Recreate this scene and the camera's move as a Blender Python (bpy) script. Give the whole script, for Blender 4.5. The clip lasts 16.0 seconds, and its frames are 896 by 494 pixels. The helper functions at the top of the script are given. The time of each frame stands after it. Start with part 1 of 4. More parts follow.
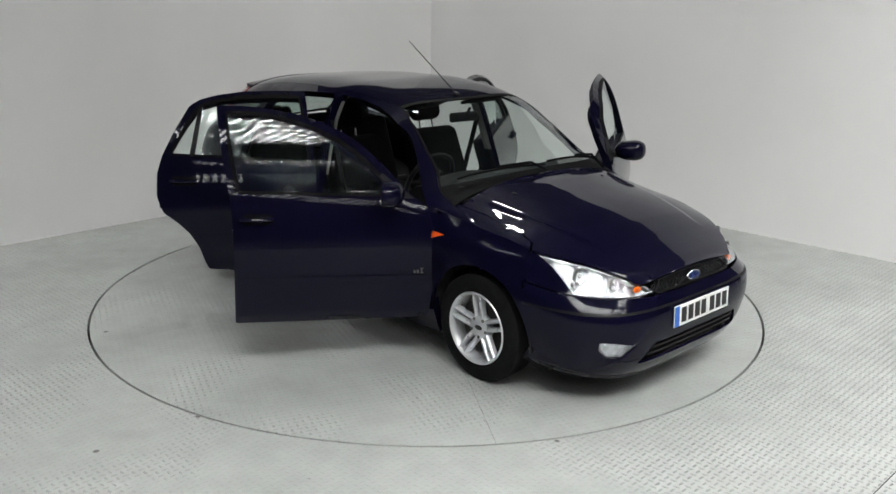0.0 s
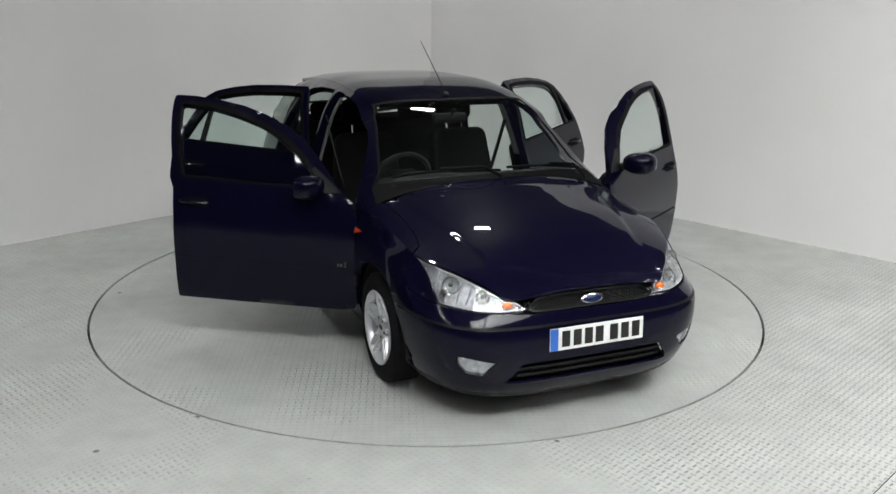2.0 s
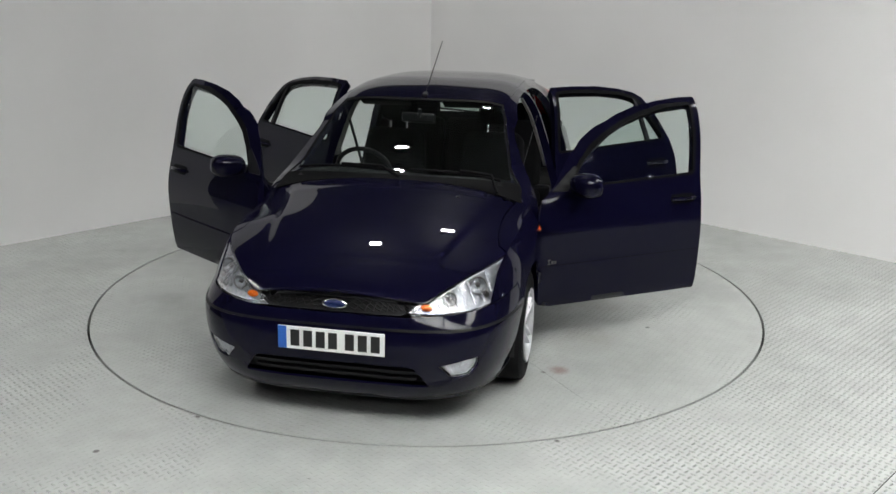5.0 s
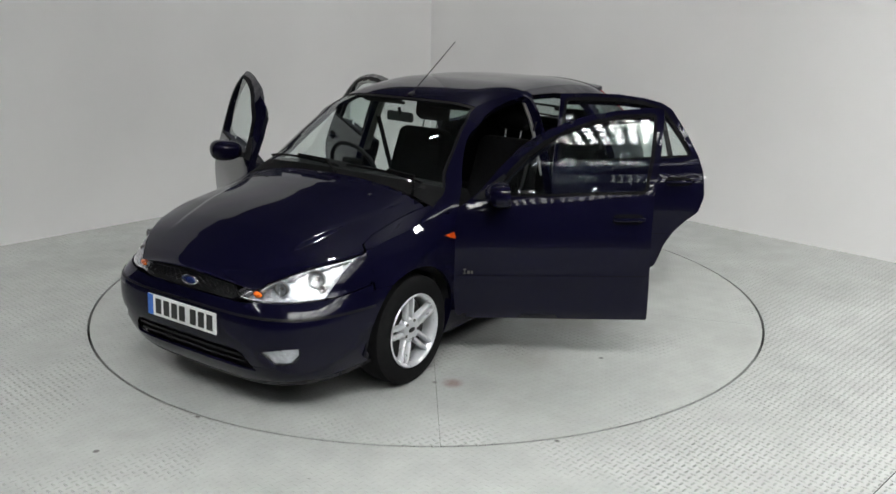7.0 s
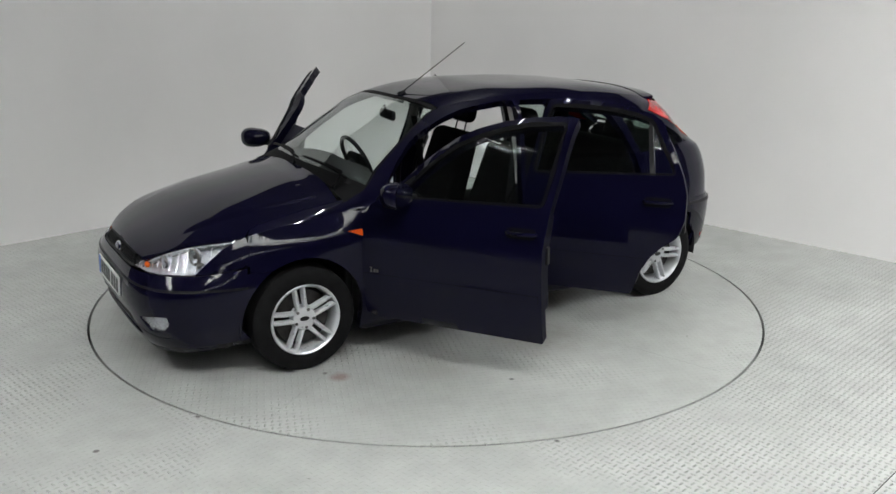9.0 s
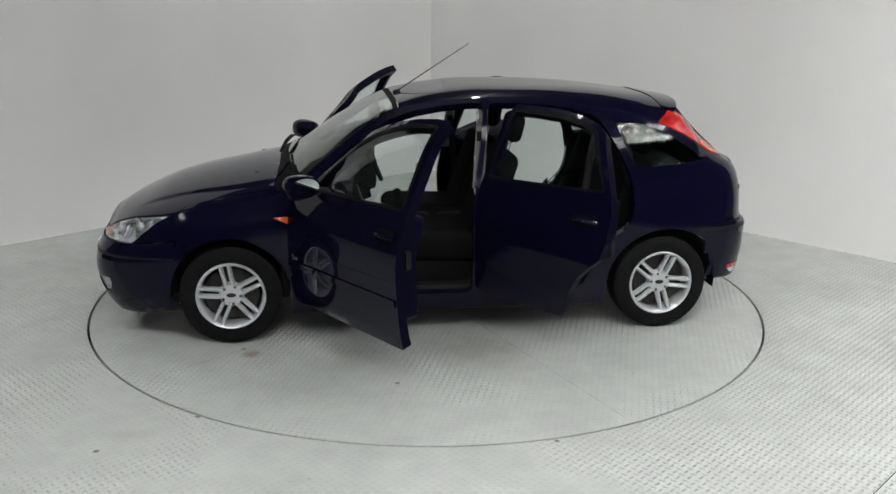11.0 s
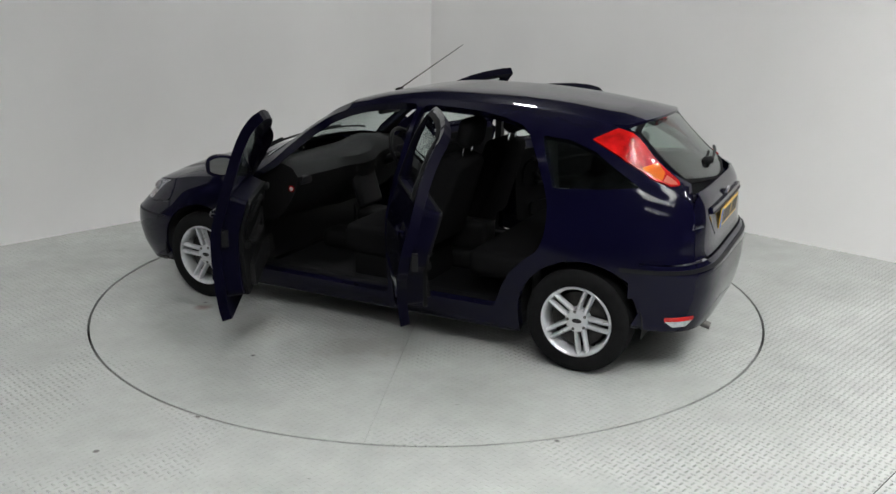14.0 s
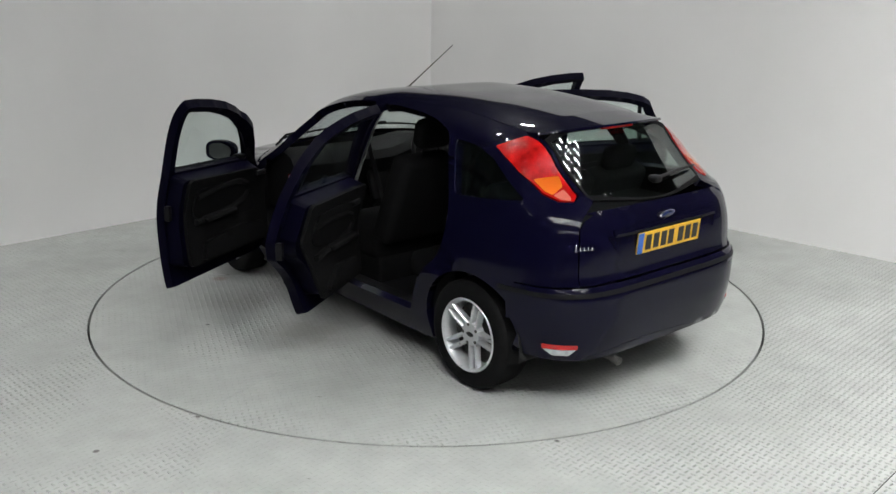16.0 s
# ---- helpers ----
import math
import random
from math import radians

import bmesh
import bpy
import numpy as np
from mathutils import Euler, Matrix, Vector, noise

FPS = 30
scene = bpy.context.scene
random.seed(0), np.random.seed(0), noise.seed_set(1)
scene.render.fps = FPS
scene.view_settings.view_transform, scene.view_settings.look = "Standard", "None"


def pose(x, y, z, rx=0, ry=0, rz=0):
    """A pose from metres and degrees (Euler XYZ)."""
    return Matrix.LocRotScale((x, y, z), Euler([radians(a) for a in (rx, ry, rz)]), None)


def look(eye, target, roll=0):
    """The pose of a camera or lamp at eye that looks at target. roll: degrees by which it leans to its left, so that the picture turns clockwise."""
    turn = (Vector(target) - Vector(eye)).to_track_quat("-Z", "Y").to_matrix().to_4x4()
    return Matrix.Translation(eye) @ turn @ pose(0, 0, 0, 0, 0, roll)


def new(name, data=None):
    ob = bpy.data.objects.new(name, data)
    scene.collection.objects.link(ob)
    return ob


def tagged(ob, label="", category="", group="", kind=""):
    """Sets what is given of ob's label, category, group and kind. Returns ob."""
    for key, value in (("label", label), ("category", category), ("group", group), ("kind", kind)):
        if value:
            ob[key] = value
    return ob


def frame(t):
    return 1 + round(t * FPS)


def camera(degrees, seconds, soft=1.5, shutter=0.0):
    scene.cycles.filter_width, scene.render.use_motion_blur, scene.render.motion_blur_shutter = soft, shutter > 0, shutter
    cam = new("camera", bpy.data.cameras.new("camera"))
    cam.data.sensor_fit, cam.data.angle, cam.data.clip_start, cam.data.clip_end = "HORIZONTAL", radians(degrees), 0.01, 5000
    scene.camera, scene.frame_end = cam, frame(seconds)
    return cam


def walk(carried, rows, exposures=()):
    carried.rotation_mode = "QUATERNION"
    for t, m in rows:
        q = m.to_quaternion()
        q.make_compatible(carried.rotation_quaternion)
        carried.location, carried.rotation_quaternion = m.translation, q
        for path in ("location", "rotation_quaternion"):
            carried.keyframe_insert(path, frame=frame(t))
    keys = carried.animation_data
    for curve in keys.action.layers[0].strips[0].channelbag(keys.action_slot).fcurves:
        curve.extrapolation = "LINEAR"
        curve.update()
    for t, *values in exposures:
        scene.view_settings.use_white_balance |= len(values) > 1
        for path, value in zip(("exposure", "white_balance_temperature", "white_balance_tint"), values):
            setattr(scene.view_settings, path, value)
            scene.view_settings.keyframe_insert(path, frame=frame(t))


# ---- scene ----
# The camera stands still on a mast before the turntable.
cam = camera(53.05, 16.0)
EYE = pose(0, -5.9653, 2.0336, 90 - math.degrees(0.2791), 0, math.degrees(-0.0217)) @ pose(0, 0, 0, 0, 0, math.degrees(0.0147))
walk(cam, [(0.0, EYE), (16.0, EYE)])
scene.view_settings.exposure = 0.30

# Light: a dim hall, rows of glazed rooflights and a few lamps.
world = bpy.data.worlds.new("hall_air")
scene.world = world
world.use_nodes = True
world.node_tree.nodes["Background"].inputs[0].default_value = (0.9, 0.95, 1.0, 1)
world.node_tree.nodes["Background"].inputs[1].default_value = 0.05

TABLE_R = 2.2271
CEIL = 5.2


def area(name, x, y, z, sx, sy, power, tx, ty, tz, colour=(0.985, 1.0, 0.985)):
    d = bpy.data.lights.new(name, "AREA")
    d.shape, d.size, d.size_y, d.energy, d.color = "RECTANGLE", sx, sy, power, colour
    ob = new(name, d)
    ob.matrix_world = look((x, y, z), (tx, ty, tz))
    return ob


# rooflight bands: middle x, middle y, width along x, depth along y, power
ROOFLIGHTS = [(1.9, -5.5, 6.8, 2.1, 1850), (2.0, -10.2, 6.6, 1.0, 520), (3.9, -2.3, 1.1, 3.6, 600), (-5.1, -3.1, 0.7, 3.4, 1080)]
# hanging lamps: x, y, size along x and y, power
LAMPS = [(0.6, 2.1, 0.3, 0.13, 40), (-0.9, 0.6, 0.2, 0.12, 28), (5.4, 0.5, 0.3, 0.2, 20), (6.6, 0.1, 0.3, 0.2, 20)]
for rx, ry, rw, rl, power in ROOFLIGHTS:
    area("rooflight_lamp", rx, ry, CEIL - 0.034, rw, rl, power, rx, ry + 0.001, 0)
for rx, ry, rw, rl, power in LAMPS:
    area("hall_lamp", rx, ry, CEIL - 0.42, rw, rl, power, rx, ry + 0.001, 0)


# ---- materials ----
def material(name, colour, rough=0.5, metal=0.0, coat=0.0, spread=0.0, scale=8.0, bump=0.0, bump_scale=60.0, spec=0.5, emit=0.0, trans=0.0, ior=1.45):
    m = bpy.data.materials.new(name)
    m.use_nodes = True
    n, l = m.node_tree.nodes, m.node_tree.links
    b = n["Principled BSDF"]
    b.inputs["Base Color"].default_value = (*colour, 1)
    b.inputs["Roughness"].default_value = rough
    b.inputs["Metallic"].default_value = metal
    b.inputs["Coat Weight"].default_value = coat
    b.inputs["Coat Roughness"].default_value = 0.02
    b.inputs["Coat IOR"].default_value = 1.29
    b.inputs["Specular IOR Level"].default_value = spec
    b.inputs["IOR"].default_value = ior
    b.inputs["Transmission Weight"].default_value = trans
    if emit:
        b.inputs["Emission Color"].default_value = (*colour, 1)
        b.inputs["Emission Strength"].default_value = emit
    if spread or bump:
        co = n.new("ShaderNodeTexCoord")
    if spread:
        t = n.new("ShaderNodeTexNoise")
        t.inputs["Scale"].default_value, t.inputs["Detail"].default_value = scale, 6
        l.new(co.outputs["Object"], t.inputs["Vector"])
        r = n.new("ShaderNodeMapRange")
        r.inputs[1].default_value, r.inputs[2].default_value, r.inputs[3].default_value, r.inputs[4].default_value = 0.3, 0.7, 1 - spread, 1 + spread
        l.new(t.outputs["Fac"], r.inputs[0])
        v = n.new("ShaderNodeVectorMath")
        v.operation = "SCALE"
        v.inputs[0].default_value = colour
        l.new(r.outputs[0], v.inputs["Scale"])
        l.new(v.outputs[0], b.inputs["Base Color"])
        r2 = n.new("ShaderNodeMapRange")
        r2.inputs[3].default_value, r2.inputs[4].default_value = max(rough - 0.08, 0), min(rough + 0.08, 1)
        l.new(t.outputs["Fac"], r2.inputs[0])
        l.new(r2.outputs[0], b.inputs["Roughness"])
    if bump:
        t2 = n.new("ShaderNodeTexNoise")
        t2.inputs["Scale"].default_value = bump_scale
        l.new(co.outputs["Object"], t2.inputs["Vector"])
        bu = n.new("ShaderNodeBump")
        bu.inputs["Strength"].default_value, bu.inputs["Distance"].default_value = bump, 0.004
        l.new(t2.outputs["Fac"], bu.inputs["Height"])
        l.new(bu.outputs[0], b.inputs["Normal"])
    return m


def tread_plate(name, colour, turn, worn, stains_and_shade=(), trodden=0.0):
    """Painted tread plate: short raised bars, laid crosswise by turns, worn flat in places."""
    m = bpy.data.materials.new(name)
    m.use_nodes = True
    n, l = m.node_tree.nodes, m.node_tree.links
    b = n["Principled BSDF"]
    co = n.new("ShaderNodeTexCoord")

    def op(kind, a, c=0.0):
        k = n.new("ShaderNodeMath")
        k.operation = kind
        for i, v in enumerate((a, c)):
            if isinstance(v, (int, float)):
                k.inputs[i].default_value = v
            else:
                l.new(v, k.inputs[i])
        return k.outputs[0]

    mp = n.new("ShaderNodeMapping")
    mp.inputs["Rotation"].default_value = (0, 0, radians(turn))
    mp.inputs["Scale"].default_value = (1 / 0.036, 1 / 0.036, 1)
    l.new(co.outputs["Object"], mp.inputs["Vector"])
    s = n.new("ShaderNodeSeparateXYZ")
    l.new(mp.outputs[0], s.inputs[0])
    u, v = s.outputs[0], s.outputs[1]
    fu, fv = op("SUBTRACT", op("FRACT", u), 0.5), op("SUBTRACT", op("FRACT", v), 0.5)
    par = op("MODULO", op("ABSOLUTE", op("ADD", op("FLOOR", u), op("FLOOR", v))), 2)

    def oval(a, c):
        return op("ADD", op("POWER", op("ABSOLUTE", op("DIVIDE", a, 0.47)), 2), op("POWER", op("ABSOLUTE", op("DIVIDE", c, 0.17)), 2))

    o1, o2 = oval(fu, fv), oval(fv, fu)
    mixed = op("ADD", op("MULTIPLY", o1, par), op("MULTIPLY", o2, op("SUBTRACT", 1, par)))
    height = op("MAXIMUM", op("SUBTRACT", 1, mixed), 0)
    t = n.new("ShaderNodeTexNoise")
    t.inputs["Scale"].default_value, t.inputs["Detail"].default_value = 1.1, 5
    l.new(co.outputs["Object"], t.inputs["Vector"])
    w = n.new("ShaderNodeMapRange")
    w.inputs[1].default_value, w.inputs[2].default_value, w.inputs[3].default_value, w.inputs[4].default_value = worn, worn + 0.14, 0.12, 1.0
    # the tread is painted over and trodden flat towards the middle
    place = n.new("ShaderNodeSeparateXYZ")
    l.new(co.outputs["Object"], place.inputs[0])
    l.new(op("ADD", t.outputs["Fac"], op("MULTIPLY", op("SUBTRACT", op("ABSOLUTE", op("ADD", place.outputs[0], 0.3)), 1.5), trodden)), w.inputs[0])
    t3 = n.new("ShaderNodeTexNoise")
    t3.inputs["Scale"].default_value, t3.inputs["Detail"].default_value, t3.inputs["Roughness"].default_value = 6, 8, 0.65
    l.new(co.outputs["Object"], t3.inputs["Vector"])
    grime = n.new("ShaderNodeMapRange")
    grime.inputs[1].default_value, grime.inputs[2].default_value, grime.inputs[3].default_value, grime.inputs[4].default_value = 0.25, 0.75, 0.9, 1.06
    l.new(t3.outputs["Fac"], grime.inputs[0])
    big = n.new("ShaderNodeMapRange")
    big.inputs[1].default_value, big.inputs[2].default_value, big.inputs[3].default_value, big.inputs[4].default_value = 0.3, 0.7, 0.84, 1.08
    l.new(t.outputs["Fac"], big.inputs[0])
    t4 = n.new("ShaderNodeTexNoise")
    t4.inputs["Scale"].default_value, t4.inputs["Detail"].default_value, t4.inputs["Roughness"].default_value = 13, 3, 0.6
    l.new(co.outputs["Object"], t4.inputs["Vector"])
    speck = n.new("ShaderNodeMapRange")
    speck.inputs[1].default_value, speck.inputs[2].default_value, speck.inputs[3].default_value, speck.inputs[4].default_value = 0.715, 0.76, 1.0, 0.62
    l.new(t4.outputs["Fac"], speck.inputs[0])
    sc = n.new("ShaderNodeVectorMath")
    sc.operation, sc.inputs[0].default_value = "SCALE", colour
    l.new(op("MULTIPLY", op("MULTIPLY", op("MULTIPLY", grime.outputs[0], speck.outputs[0]), big.outputs[0]), op("SUBTRACT", 1.02, op("MULTIPLY", op("MULTIPLY", height, w.outputs[0]), 0.10))), sc.inputs["Scale"])
    paint = sc.outputs[0]
    # dried drips, scuffs and broad painted shade by the car: place, radius, colour
    pos = n.new("ShaderNodeSeparateXYZ")
    l.new(co.outputs["Object"], pos.inputs[0])
    for sx, sy, radius, tint in stains_and_shade:
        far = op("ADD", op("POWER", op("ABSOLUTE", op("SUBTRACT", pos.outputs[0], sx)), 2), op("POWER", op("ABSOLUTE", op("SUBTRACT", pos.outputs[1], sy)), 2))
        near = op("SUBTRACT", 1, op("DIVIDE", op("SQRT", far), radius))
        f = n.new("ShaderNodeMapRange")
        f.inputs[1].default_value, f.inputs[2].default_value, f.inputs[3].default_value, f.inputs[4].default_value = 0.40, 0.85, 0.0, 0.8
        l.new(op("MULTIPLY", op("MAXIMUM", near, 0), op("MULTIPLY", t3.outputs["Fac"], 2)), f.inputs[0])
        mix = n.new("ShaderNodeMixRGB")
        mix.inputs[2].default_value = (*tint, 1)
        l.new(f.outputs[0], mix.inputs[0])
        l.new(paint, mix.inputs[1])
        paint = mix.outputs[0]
    l.new(paint, b.inputs["Base Color"])
    bu = n.new("ShaderNodeBump")
    bu.inputs["Strength"].default_value, bu.inputs["Distance"].default_value = 1.0, 0.010
    l.new(op("MULTIPLY", height, w.outputs[0]), bu.inputs["Height"])
    l.new(bu.outputs[0], b.inputs["Normal"])
    ro = n.new("ShaderNodeMapRange")
    ro.inputs[3].default_value, ro.inputs[4].default_value = 0.17, 0.30
    l.new(t3.outputs["Fac"], ro.inputs[0])
    l.new(op("SUBTRACT", ro.outputs[0], op("MULTIPLY", op("MULTIPLY", height, w.outputs[0]), 0.08)), b.inputs["Roughness"])
    return m


PAINT = material("navy_paint", (0.0027, 0.0024, 0.0118), 0.36, 0.0, 1.0, 0.08, 300, spec=0.02)
SATIN = material("satin_navy_edge", (0.0018, 0.0015, 0.008), 0.42, 0.0, 0.0, 0.1, 60, spec=0.05)
SEAL = material("black_rubber_seal", (0.0045, 0.0045, 0.005), 0.55, spec=0.05, spread=0.1, scale=40)
TRIM = material("black_trim", (0.008, 0.008, 0.009), 0.45, spec=0.18, spread=0.15, scale=40)
CLOTH = material("charcoal_cloth", (0.007, 0.007, 0.0075), 0.9, spec=0.05, spread=0.25, scale=90, bump=0.5, bump_scale=400)
PLASTIC = material("dark_grey_plastic", (0.0075, 0.0075, 0.008), 0.6, spec=0.08, spread=0.12, scale=30, bump=0.3, bump_scale=500)
LINING = material("grey_lining", (0.10, 0.098, 0.095), 0.9, spread=0.08, scale=30)
RUBBER = material("tyre_rubber", (0.0075, 0.0075, 0.008), 0.75, spec=0.1, spread=0.25, scale=25, bump=0.3, bump_scale=120)
ALLOY = material("silver_alloy", (0.56, 0.57, 0.59), 0.3, 0.45, 0.4, 0.05, 30)
STEEL = material("brake_steel", (0.12, 0.115, 0.11), 0.45, 0.8, spread=0.3, scale=20)
BRAKE = material("dark_brake_iron_and_shade", (0.035, 0.033, 0.032), 0.5, 0.6, spread=0.4, scale=20)
CHROME = material("chrome", (0.75, 0.76, 0.78), 0.12, 1.0)
REFLECTOR = material("lamp_reflector", (0.58, 0.59, 0.61), 0.24, 0.65, spread=0.2, scale=40, bump=0.8, bump_scale=70)
GLASS = material("clear_glass", (0.83, 0.92, 0.89), 0.0, trans=1.0, spec=0.5)
TINT = material("tinted_rear_glass", (0.55, 0.64, 0.60), 0.0, trans=1.0, spec=0.5)
LENS = material("clear_lens", (0.97, 0.98, 1.0), 0.03, trans=1.0, ior=1.4)
RED = material("red_lens", (0.40, 0.006, 0.006), 0.12, coat=1.0, spread=0.42, scale=16, bump=0.5, bump_scale=140)
AMBER = material("amber_lens", (0.62, 0.12, 0.012), 0.15, coat=1.0)
ORANGE = material("orange_side_lens", (0.62, 0.075, 0.008), 0.2, coat=1.0)
WHITE_PLATE = material("white_plate", (0.78, 0.79, 0.78), 0.3, spread=0.03, scale=30)
YELLOW_PLATE = material("yellow_plate", (0.72, 0.42, 0.03), 0.3, spread=0.03, scale=30)
INK = material("black_ink", (0.012, 0.012, 0.012), 0.4)
BADGE = material("dark_blue_enamel", (0.008, 0.016, 0.07), 0.25, coat=1.0)
BLUE = material("blue_band", (0.03, 0.13, 0.5), 0.35)
WALL = material("grey_wall_paint", (0.83, 0.82, 0.815), 0.6, spread=0.03, scale=0.8, bump=0.08, bump_scale=18)
DARK = material("dark_hall_cladding", (0.085, 0.085, 0.088), 0.7, spread=0.2, scale=2)
PIT = material("dark_gap", (0.01, 0.01, 0.01), 0.9)
GLOW = material("glowing_rooflight", (1.0, 0.98, 0.95), 0.5, emit=5.0)
FLOOR = tread_plate("painted_tread_plate", (0.39, 0.40, 0.388), 45, 0.44, [(-1.128, -1.933, 0.03, (0.08, 0.075, 0.07)), (1.311, -1.772, 0.03, (0.07, 0.07, 0.065)), (-1.502, -2.282, 0.028, (0.09, 0.08, 0.08)), (0.609, -2.167, 0.03, (0.08, 0.08, 0.08))], 0.10)
# first four entries: the car's shade and blurred reflection, put into the plate colour
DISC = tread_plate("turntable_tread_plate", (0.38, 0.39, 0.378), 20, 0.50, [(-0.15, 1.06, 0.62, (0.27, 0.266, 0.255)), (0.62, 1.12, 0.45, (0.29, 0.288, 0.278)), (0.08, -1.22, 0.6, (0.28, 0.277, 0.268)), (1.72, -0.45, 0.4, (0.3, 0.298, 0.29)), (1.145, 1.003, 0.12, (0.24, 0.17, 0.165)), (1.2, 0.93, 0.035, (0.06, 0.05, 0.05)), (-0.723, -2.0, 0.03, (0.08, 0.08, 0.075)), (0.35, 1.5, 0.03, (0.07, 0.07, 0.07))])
PILLAR = material("grey_pillar_trim", (0.16, 0.155, 0.15), 0.7, spread=0.1, scale=30)
MIRROR = material("mirror_glass", (0.85, 0.87, 0.88), 0.02, 1.0)


# ---- the setting ----
def mesh_object(name, verts, faces, mat, parent=None, smooth=False):
    me = bpy.data.meshes.new(name)
    me.from_pydata([tuple(v) for v in verts], [], faces)
    me.update()
    for m in (mat if isinstance(mat, (list, tuple)) else [mat]):
        me.materials.append(m)
    if smooth:
        me.polygons.foreach_set("use_smooth", [True] * len(me.polygons))
    ob = new(name, me)
    ob.parent = parent
    return ob


def ring_floor():
    """The floor of the hall, with a round hole for the turntable."""
    n, r, far = 192, TABLE_R + 0.006, 15.0
    vs, fs = [], []
    radii = (r, r, 3.2, 5.0, far)
    for k, rr in enumerate(radii):
        for i in range(n):
            a = 2 * math.pi * i / n
            c, s = math.cos(a), math.sin(a)
            if k == 4:
                m = max(abs(c), abs(s))
                c, s = c / m, s / m
            vs.append((rr * c, max(rr * s, -4.7), -0.06 if k == 0 else 0.0))
    for k in range(4):
        for i in range(n):
            j = (i + 1) % n
            fs.append((k * n + i, (k + 1) * n + i, (k + 1) * n + j, k * n + j))
    return mesh_object("floor", vs, fs, FLOOR)


tagged(ring_floor(), "pale grey painted steel tread-plate floor, worn and scuffed", "floor", kind="structure")


tagged(mesh_object("hall_floor", [(-15, -15, -0.03), (15, -15, -0.03), (15, -4.69, -0.03), (-15, -4.69, -0.03), (-15, -15, -0.23), (15, -15, -0.23), (15, -4.69, -0.23), (-15, -4.69, -0.23)],
       [(0, 1, 2, 3), (7, 6, 5, 4), (4, 5, 1, 0), (5, 6, 2, 1), (6, 7, 3, 2), (7, 4, 0, 3)], material("dark_concrete", (0.07, 0.07, 0.068), 0.8, spread=0.25, scale=1.5, bump=0.2, bump_scale=30)),
       "dark concrete floor of the hall", "floor", kind="structure")


def slab(name, x0, y0, x1, y1, z0, z1, thick, mat):
    """An upright slab whose face runs from one plan point to another; its thickness lies on the left of that way."""
    d = Vector((x1 - x0, y1 - y0))
    nrm = Vector((-d.y, d.x)).normalized() * thick
    p = [(x0, y0), (x1, y1), (x1 + nrm.x, y1 + nrm.y), (x0 + nrm.x, y0 + nrm.y)]
    vs = [(a, b, z0) for a, b in p] + [(a, b, z1) for a, b in p]
    fs = [(3, 2, 1, 0), (4, 5, 6, 7), (0, 1, 5, 4), (1, 2, 6, 5), (2, 3, 7, 6), (3, 0, 4, 7)]
    return mesh_object(name, vs, fs, mat)


CORNER, WALL_TOP = 4.49, 3.05
tagged(slab("wall_west", -4.3, CORNER - 4.3, 0.0, CORNER, -0.05, WALL_TOP, 0.2, WALL), "plain pale grey painted studio wall", "wall", kind="structure")
tagged(slab("wall_east", 0.0, CORNER, 4.3, CORNER - 4.3, -0.05, WALL_TOP, 0.2, WALL), "plain pale grey painted studio wall", "wall", kind="structure")
tagged(slab("wall_hall_west", -9.0, -14.0, -9.0, 8.0, -0.3, CEIL + 0.2, 0.2, DARK), "dark cladding of the hall", "wall", kind="structure")
tagged(slab("wall_hall_east", 9.0, 8.0, 9.0, -14.0, -0.3, CEIL + 0.2, 0.2, DARK), "dark cladding of the hall", "wall", kind="structure")
tagged(slab("wall_hall_south", 9.0, -14.0, -9.0, -14.0, -0.3, CEIL + 0.2, 0.2, DARK), "dark cladding of the hall", "wall", kind="structure")
tagged(slab("wall_hall_north", -9.0, 8.0, 9.0, 8.0, -0.3, CEIL + 0.2, 0.2, DARK), "dark cladding of the hall", "wall", kind="structure")
tagged(mesh_object("ceiling", [(x, y, z) for z in (CEIL, CEIL + 0.2) for x, y in ((-9.2, -14.2), (9.2, -14.2), (9.2, 8.2), (-9.2, 8.2))],
       [(3, 2, 1, 0), (4, 5, 6, 7), (0, 1, 5, 4), (1, 2, 6, 5), (2, 3, 7, 6), (3, 0, 4, 7)], DARK), "dark hall ceiling", "ceiling", kind="structure")
pit = [(3.0 * math.cos(i * math.pi / 32), 3.0 * math.sin(i * math.pi / 32), -0.058) for i in range(64)]
tagged(mesh_object("turntable_pit", pit, [tuple(range(64))], PIT), "dark gap under the turntable rim", "pit", kind="structure")


def boxes(bm, items):
    for cx, cy, cz, sx, sy, sz in items:
        bmesh.ops.create_cube(bm, size=1, matrix=Matrix.LocRotScale((cx, cy, cz), None, (sx, sy, sz)))


def rooflight(x, y, w, length, power):
    base = new("rooflight")
    base.location = (x, y, CEIL)
    tagged(base, "long glowing rooflight with dark glazing bars", "rooflight", "rooflights")
    bm = bmesh.new()
    boxes(bm, [(0, 0, -0.02, w, length, 0.02)])
    part("glazing", bm, GLOW, base)
    nb, nl = max(5, round(w / 0.166)), round(length / 0.21)
    for i in range(nb + 1):
        bm = bmesh.new()
        boxes(bm, [(-w / 2 + w * i / nb, 0, -0.085, 0.13 if i % 9 == 0 else 0.065, length + 0.06, 0.06)])
        part("glazing_bar", bm, DARK, base)
    for i in range(nl + 1):
        bm = bmesh.new()
        boxes(bm, [(0, -length / 2 + length * i / nl, -0.075, w, 0.075, 0.04)])
        part("glazing_rail", bm, DARK, base)


